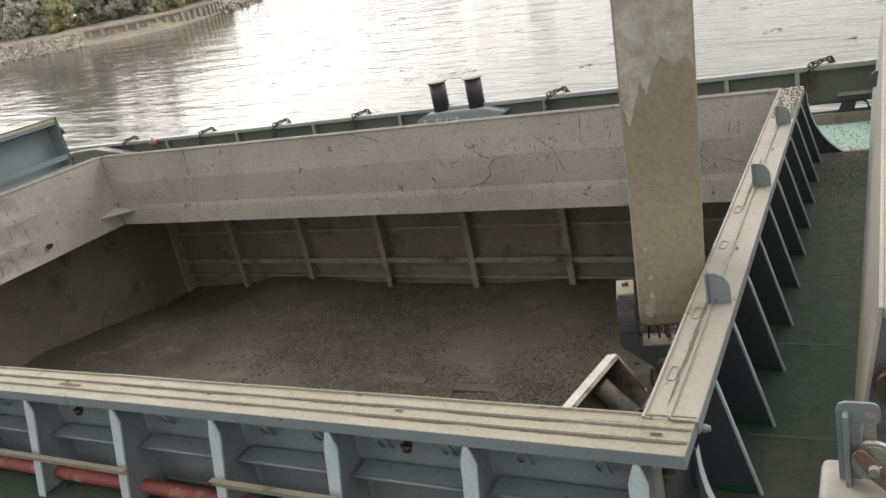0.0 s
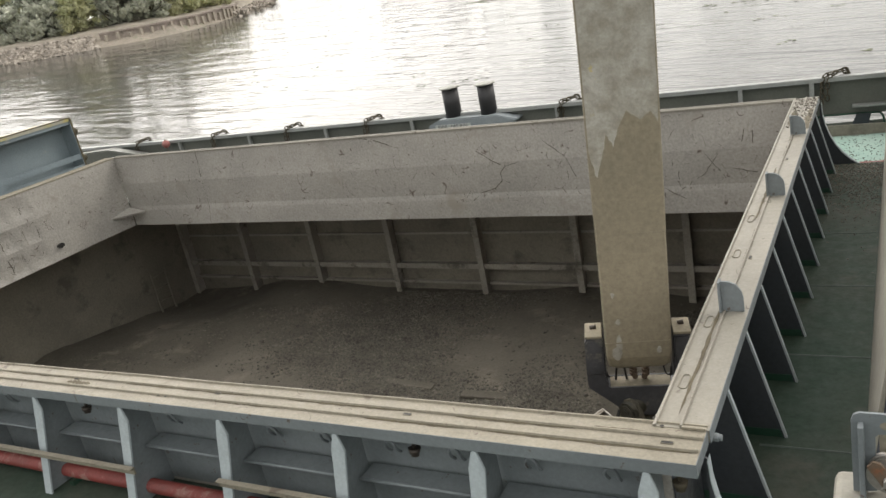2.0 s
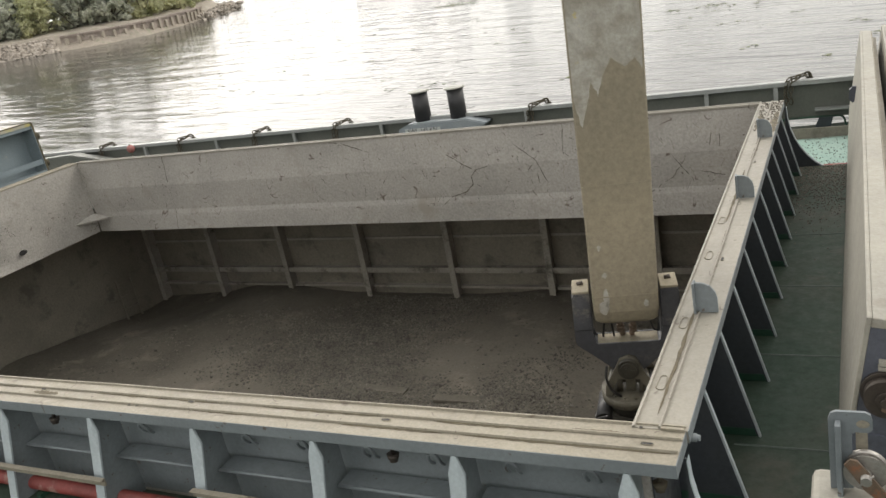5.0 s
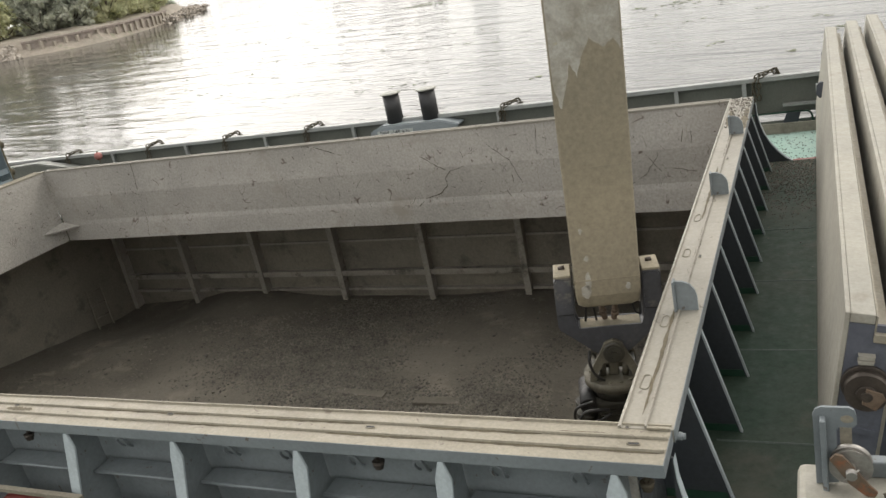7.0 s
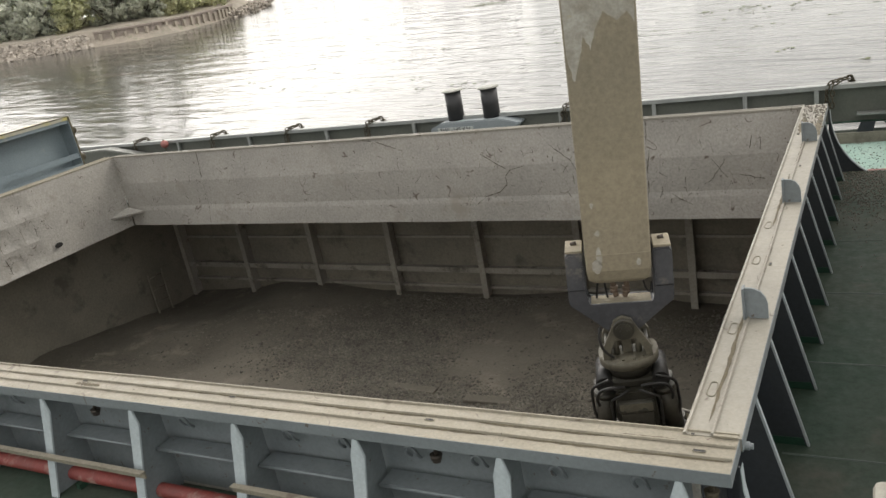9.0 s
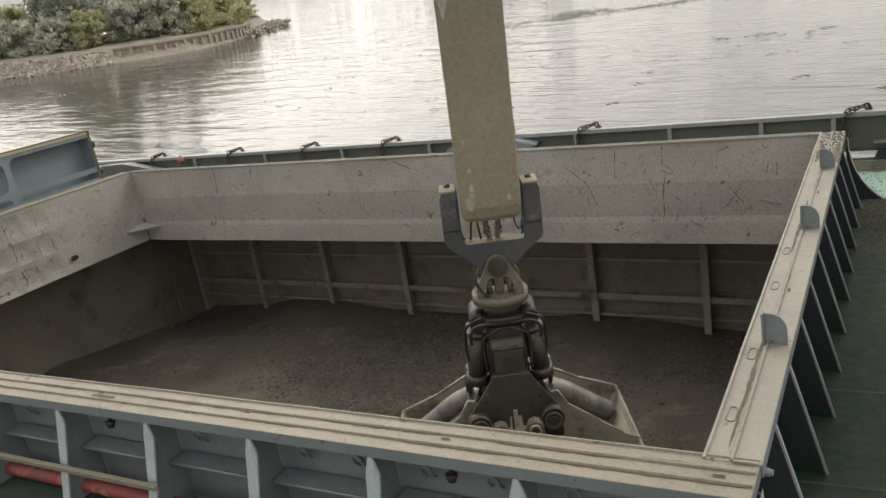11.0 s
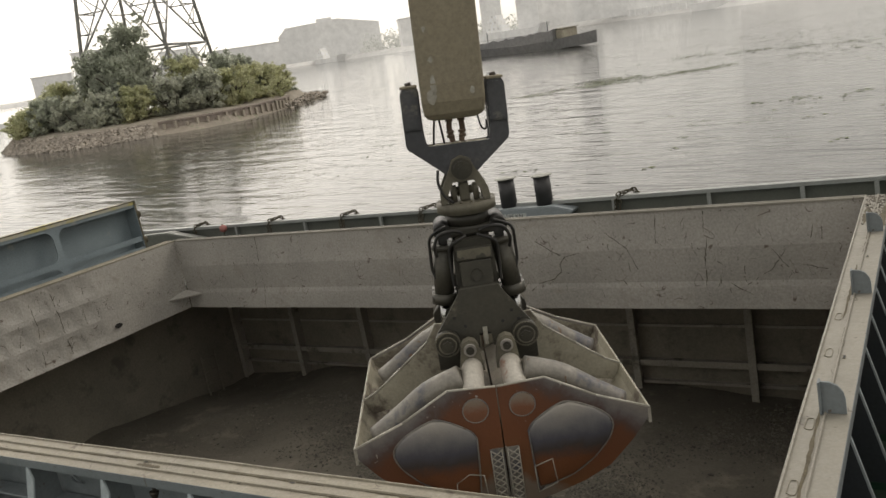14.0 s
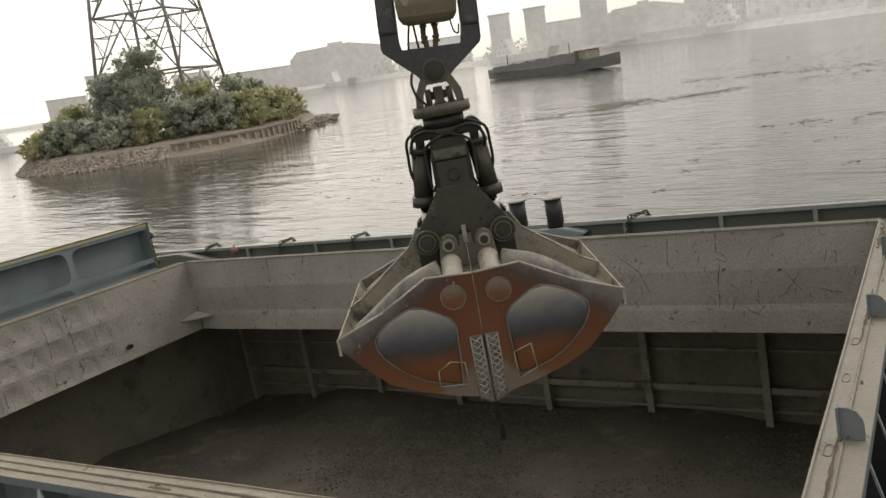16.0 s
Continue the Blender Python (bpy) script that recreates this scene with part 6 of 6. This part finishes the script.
# boats
def cargo_boat(m):
    ob = thing("cargo_boat", "dark wooden river cargo boat with pale stern house", "boat", m)
    bm = B()
    L = 13.5
    secs = []
    for t in [k / 16 for k in range(17)]:
        x = -L + 2 * L * t
        f = max(.02, 1 - abs(2 * t - 1) ** 3)
        sheer = .55 * abs(2 * t - 1) ** 2.2 * (1.8 if t > .5 else 1.2)
        secs.append([bm.verts.new(p) for p in ((x, -2.6 * f, 1.3 + sheer), (x, -2.3 * f, -.2 + sheer * .6), (x, 2.3 * f, -.2 + sheer * .6), (x, 2.6 * f, 1.3 + sheer))])
    for a, b in zip(secs, secs[1:]):
        for i in range(4):
            bm.faces.new((a[i], b[i], b[(i + 1) % 4], a[(i + 1) % 4]))
    bm.faces.new(secs[0]), bm.faces.new(secs[-1][::-1])
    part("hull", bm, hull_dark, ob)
    bm = B()
    prev = None
    for t in [k / 44 for k in range(45)]:
        x = -9.8 + 17.5 * t
        hgt = 2.2 + .9 * t + .35 * noise.noise(V((x * .7, 0, 0))) + .3 * noise.noise(V((x * 2.9, 3, 0)))
        ring = [bm.verts.new(p) for p in ((x, -2.3, 1.3), (x, -2.1, hgt), (x, 2.1, hgt), (x, 2.3, 1.3))]
        if prev:
            for i in range(4):
                bm.faces.new((prev[i], ring[i], ring[(i + 1) % 4], prev[(i + 1) % 4]))
        else:
            bm.faces.new(ring)
        prev = ring
    bm.faces.new(prev[::-1])
    part("cargo_cover", bm, hull_dark, ob)
    bm = B()
    box(bm, 7.2, 8.8, -1.5, 1.5, 1.6, 3.2, bevel=.25)
    box(bm, 7.1, 8.9, -1.6, 1.6, 3.2, 3.28)
    part("stern_house", bm, boat_wood, ob, "pale weathered stern house")
    bm = B()
    cyl(bm, (-8.6, 0, 1.5), (-8.6, 0, 4.2), .09, seg=8)
    cyl(bm, (4.6, 0, 3.0), (4.6, 0, 4.6), .07, seg=8)
    part("mast", bm, hull_dark, ob)
    return ob


boat = cargo_boat(SEA @ pose(-58.2, 117.5, 0, 0, 0, -24))
for piece in boat.children:
    piece.data.transform(Matrix.Translation((1.4, 0, 0)) @ Matrix.Diagonal((1.16, 1.1, .92, 1)))


def far_ship(m, k):
    ob = thing("moored_ship", "small white moored ship by the far bank", "ship", m, group="moored ships")
    bm = B()
    prism(bm, [(-14 * k, 0), (-15 * k, 2.4 * k), (13 * k, 2.4 * k), (16 * k, 3.4 * k), (14 * k, 0)], -2.5 * k, 2.5 * k, "y")
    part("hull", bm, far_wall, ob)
    for i, (a, b, z0, z1) in enumerate(((-11, -3, 2.41, 4.6), (-10, -4.5, 4.61, 6.6), (-9, -5.5, 6.61, 8.2))):
        bm = B()
        box(bm, a * k, b * k, -2 * k, 2 * k, z0 * k, z1 * k)
        part("deckhouse", bm, far_white, ob)
        for j in range(3 - i):
            bm = B()
            x = (a + 1.2 + j * 2.3) * k
            box(bm, x, x + 1.0 * k, -2.03 * k, -2.005 * k, (z0 + .8) * k, (z0 + 1.5) * k)
            part("window", bm, far_roof, ob)
    bm = B()
    cyl(bm, (-7 * k, 0, 8.2 * k), (-7 * k, 0, 11 * k), .12 * k, seg=6)
    part("mast", bm, far_wall, ob)


far_ship(SEA @ pose(-58, 285, 0, 0, 0, -10), 1.1)
far_ship(SEA @ pose(-150, 300, 0, 0, 0, -18), 1.15)
far_ship(SEA @ pose(-139, 76, 0, 0, 0, 30), .38)
far_ship(SEA @ pose(-262, 318, 0, 0, 0, -25), .9)

# far bank and the town in the haze
bm = B()
bank = [(-900, 330), (-300, 345), (-200, 322), (-118, 322), (-70, 292), (0, 235), (90, 205), (600, 190)]
for (x0, y0), (x1, y1) in zip(bank, bank[1:]):
    q = [(x0, y0 - 6, -.5), (x1, y1 - 6, -.5), (x1, y1, 2.2), (x0, y0, 2.2), (x0, y0 + 500, 3.5), (x1, y1 + 500, 3.5)]
    vs = [bm.verts.new(p) for p in q]
    bm.faces.new((vs[0], vs[1], vs[2], vs[3])), bm.faces.new((vs[3], vs[2], vs[5], vs[4]))
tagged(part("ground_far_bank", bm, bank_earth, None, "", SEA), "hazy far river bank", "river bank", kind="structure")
qw = thing("quay_wall", "long quay wall along the far bank, paled for haze", "quay wall", SEA)
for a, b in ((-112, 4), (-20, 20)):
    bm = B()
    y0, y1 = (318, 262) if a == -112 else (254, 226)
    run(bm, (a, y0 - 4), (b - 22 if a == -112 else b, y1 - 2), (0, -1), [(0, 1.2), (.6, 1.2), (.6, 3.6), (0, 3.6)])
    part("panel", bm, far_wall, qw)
for k in range(34):
    t = k / 33
    bm = B()
    x, y = -112 + 94 * t, 314 - 54 * t
    box(bm, x - .25, x + .25, y - .95, y - .65, 1.0, 4.2)
    part("post", bm, far_wall, qw)


def building(x, y, w, d, hgt, rz, roof="flat", floors=0, label="pale hazy building on the far bank"):
    ob = thing("far_building", label, "building", SEA @ pose(x, y, 2.0, 0, 0, rz), group="town on the far bank")
    bm = B()
    if roof == "gable":
        prism(bm, [(-w / 2, 0), (w / 2, 0), (w / 2, hgt * .78), (w * .1, hgt), (-w * .42, hgt * .93), (-w / 2, hgt * .72)], -d / 2, d / 2, "y")
    else:
        box(bm, -w / 2, w / 2, -d / 2, d / 2, 0, hgt)
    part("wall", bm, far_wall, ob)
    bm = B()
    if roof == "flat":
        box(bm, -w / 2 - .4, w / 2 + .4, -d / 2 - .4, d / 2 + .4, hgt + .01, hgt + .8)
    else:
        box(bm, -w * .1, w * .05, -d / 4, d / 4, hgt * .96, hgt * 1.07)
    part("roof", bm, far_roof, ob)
    for f in range(floors):
        for k in range(max(2, int(w / 5))):
            bm = B()
            n_ = max(2, int(w / 5))
            cx_ = -w / 2 + w * (k + .5) / n_
            z_ = hgt * (f + .4) / floors
            box(bm, cx_ - .8, cx_ + .8, -d / 2 - .12, -d / 2 - .02, z_, z_ + hgt / floors * .42)
            part("window", bm, far_roof, ob)


building(-276, 338, 52, 26, 19, 42, "gable", label="large hazy warehouse with sloped roof")
building(-222, 352, 30, 20, 13, 38, "flat")
building(-146, 308, 8.5, 10, 17.5, 24, "flat", label="hazy square silo tower")
building(-122, 312, 10.5, 12, 30, 22, "flat", label="tall hazy tower building")
building(-170, 322, 9, 10, 18, 26, "flat", label="hazy square silo tower")
building(-103, 318, 30, 16, 13, 20, "gable", label="hazy shed with sloped roof")
building(-132, 330, 40, 14, 11, 22, "flat")
building(-72, 325, 34, 18, 15, 16, "flat", 3)
building(-40, 322, 26, 16, 20, 12, "flat", 4)
building(-12, 296, 30, 18, 13, 6, "gable", label="hazy shed with sloped roof")
building(22, 290, 26, 18, 17, 0, "flat", 4)
building(60, 270, 34, 20, 14, -6, "flat", 3)
building(-52, 300, 18, 14, 26, 14, "flat", 5, "tall hazy block on the far bank")
building(4, 262, 44, 16, 10, 4, "gable", label="hazy shed with sloped roof")
building(50, 248, 26, 16, 17, -4, "flat", 4)
building(96, 236, 40, 16, 9, -8, "gable", label="hazy shed with sloped roof")
building(150, 226, 28, 16, 15, -8, "flat", 3)
building(-330, 330, 40, 18, 12, 45, "flat")
building(-395, 340, 22, 18, 17, 46, "flat", 0)
building(-420, 300, 24, 18, 23, 50, "flat", 0)
building(-450, 290, 22, 18, 13, 52, "flat", 0)
building(-360, 300, 34, 18, 10, 48, "gable", label="hazy shed with sloped roof")
blobs = []
rr = random.Random(5)
for k in range(90):
    t = rr.uniform(0, 1)
    x = -560 + 500 * t
    y = np.interp(x, [b[0] for b in bank], [b[1] for b in bank]) + rr.uniform(4, 30)
    blobs.append((x, y, rr.uniform(2, 7.5), rr.uniform(2.5, 6.5)))
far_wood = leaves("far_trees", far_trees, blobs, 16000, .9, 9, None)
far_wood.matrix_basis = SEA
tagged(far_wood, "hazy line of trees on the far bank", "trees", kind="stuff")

# ---- what moves ----
# seconds, pin x, y, z, turn towards the camera's side, lean of the grab, lean of the stick
TIP = 1.5
SWING = [
    (0, -0.312, 1.802, -0.76, 15.34, 2.59, 3.09), (0.5, -0.396, 1.791, -0.83, 16.92, 2.58, 3.33), (1, -0.491, 1.771, -0.909, 17.23, 2.56, 3.39),
    (1.5, -0.569, 1.732, -0.989, 17.53, 2.82, 3.26), (2, -0.625, 1.718, -0.989, 17.97, 2.81, 3.31), (2.5, -0.566, 1.741, -0.953, 16.5, 2.81, 2.19),
    (3, -0.512, 1.762, -0.912, 15.81, 2.33, 2.46), (3.5, -0.456, 1.805, -0.859, 15.36, 2.06, 2.87), (6, -0.564, 1.853, -0.617, 17.02, 4.54, 2.71),
    (6.5, -0.537, 1.865, -0.597, 16.32, 4.94, 2.97), (7, -0.5, 1.856, -0.584, 16.29, 4.65, 2.84), (7.5, -0.509, 1.851, -0.571, 15.77, 3.66, 2.66),
    (8, -0.562, 1.822, -0.57, 15.71, 2.81, 2.51), (8.5, -0.661, 1.785, -0.56, 16.48, 0.51, 2.56), (9, -0.843, 1.878, -0.392, 17.66, -1.82, 2.58),
    (11.5, -1.976, 1.771, 0.439, 31.16, 3.78, 3.25), (12, -2.055, 1.679, 0.668, 32.27, 4.37, 3.65), (12.5, -2.086, 1.594, 0.887, 33.0, 4.87, 3.75),
    (13, -2.08, 1.534, 1.113, 33.21, 5.05, 3.85), (13.5, -2.088, 1.563, 1.3, 33.23, 4.02, 3.95), (14, -2.111, 1.641, 1.515, 32.17, 2.82, 4.05),
    (14.5, -2.144, 1.748, 1.701, 31.73, 1.77, 4.35), (15, -2.177, 1.809, 1.921, 31.33, 1.62, 4.45), (15.5, -2.232, 1.828, 2.146, 30.3, 0.89, 3.75),
    (16, -2.374, 1.853, 2.368, 31.78, 0.52, 3.95)]


# coal that leaks from the seam of the closed grab
rt = np.random.default_rng(33)
u = rt.uniform(0, 1, 700) ** 1.25
tw = .012 * np.sin(u * 9) + .006 * np.sin(u * 23)
trickle = lumps("coal_trickle", np.c_[tw + rt.normal(0, .004 + .006 * u, 700), rt.normal(0, .006, 700), -.85 * u], rt.uniform(.006, .015, 700), lettering, "thin dark trickle of coal below the grab", "coal", 34, flat=1.4)


def motions():
    walk(arm, [(t, pose(x, y, z, TIP, s, turn)) for t, x, y, z, turn, g, s in SWING])
    # the grab comes down open and turned on its swivel, closes in the coal and rises shut
    twist = {0: -26, .5: -32, 1: -36, 1.5: -38, 2: -38, 2.5: -35, 3: -28, 3.5: -23}
    walk(grab, [(t, pose(x, y, z, TIP, g, turn + twist.get(t, 0))) for t, x, y, z, turn, g, s in SWING])
    # the cargo boat makes slow way along the river
    walk(boat, [(t, SEA @ pose(-58.2 + 1.25 * (t - 13.9), 117.5 - .55 * (t - 13.9), 0, 0, 0, -24)) for t in (0.0, 4.0, 8.0, 12.0, 16.0)])

    def drop(t):
        return float(np.interp(t, [13.5, 14.0, 14.5, 16.0], [-.32, -.32, -1.8, -2.05]))
    walk(trickle, [(t, pose(x, y, z, TIP, g, turn) @ pose(0, 0, drop(t))) for t, x, y, z, turn, g, s in SWING])
    for sh, sx in ((shell_l, -1), (shell_r, 1)):
        walk(sh, [(t, pose(sx * .27, 0, -1.16, 0, -sx * a, 0)) for t, a in ((0, 74), (.5, 65), (1.0, 59), (1.5, 53), (2.0, 48), (2.5, 46), (3.0, 47), (3.5, 45), (5.0, 20), (6.0, 4), (7.0, 0), (16.0, 0))])


motions()
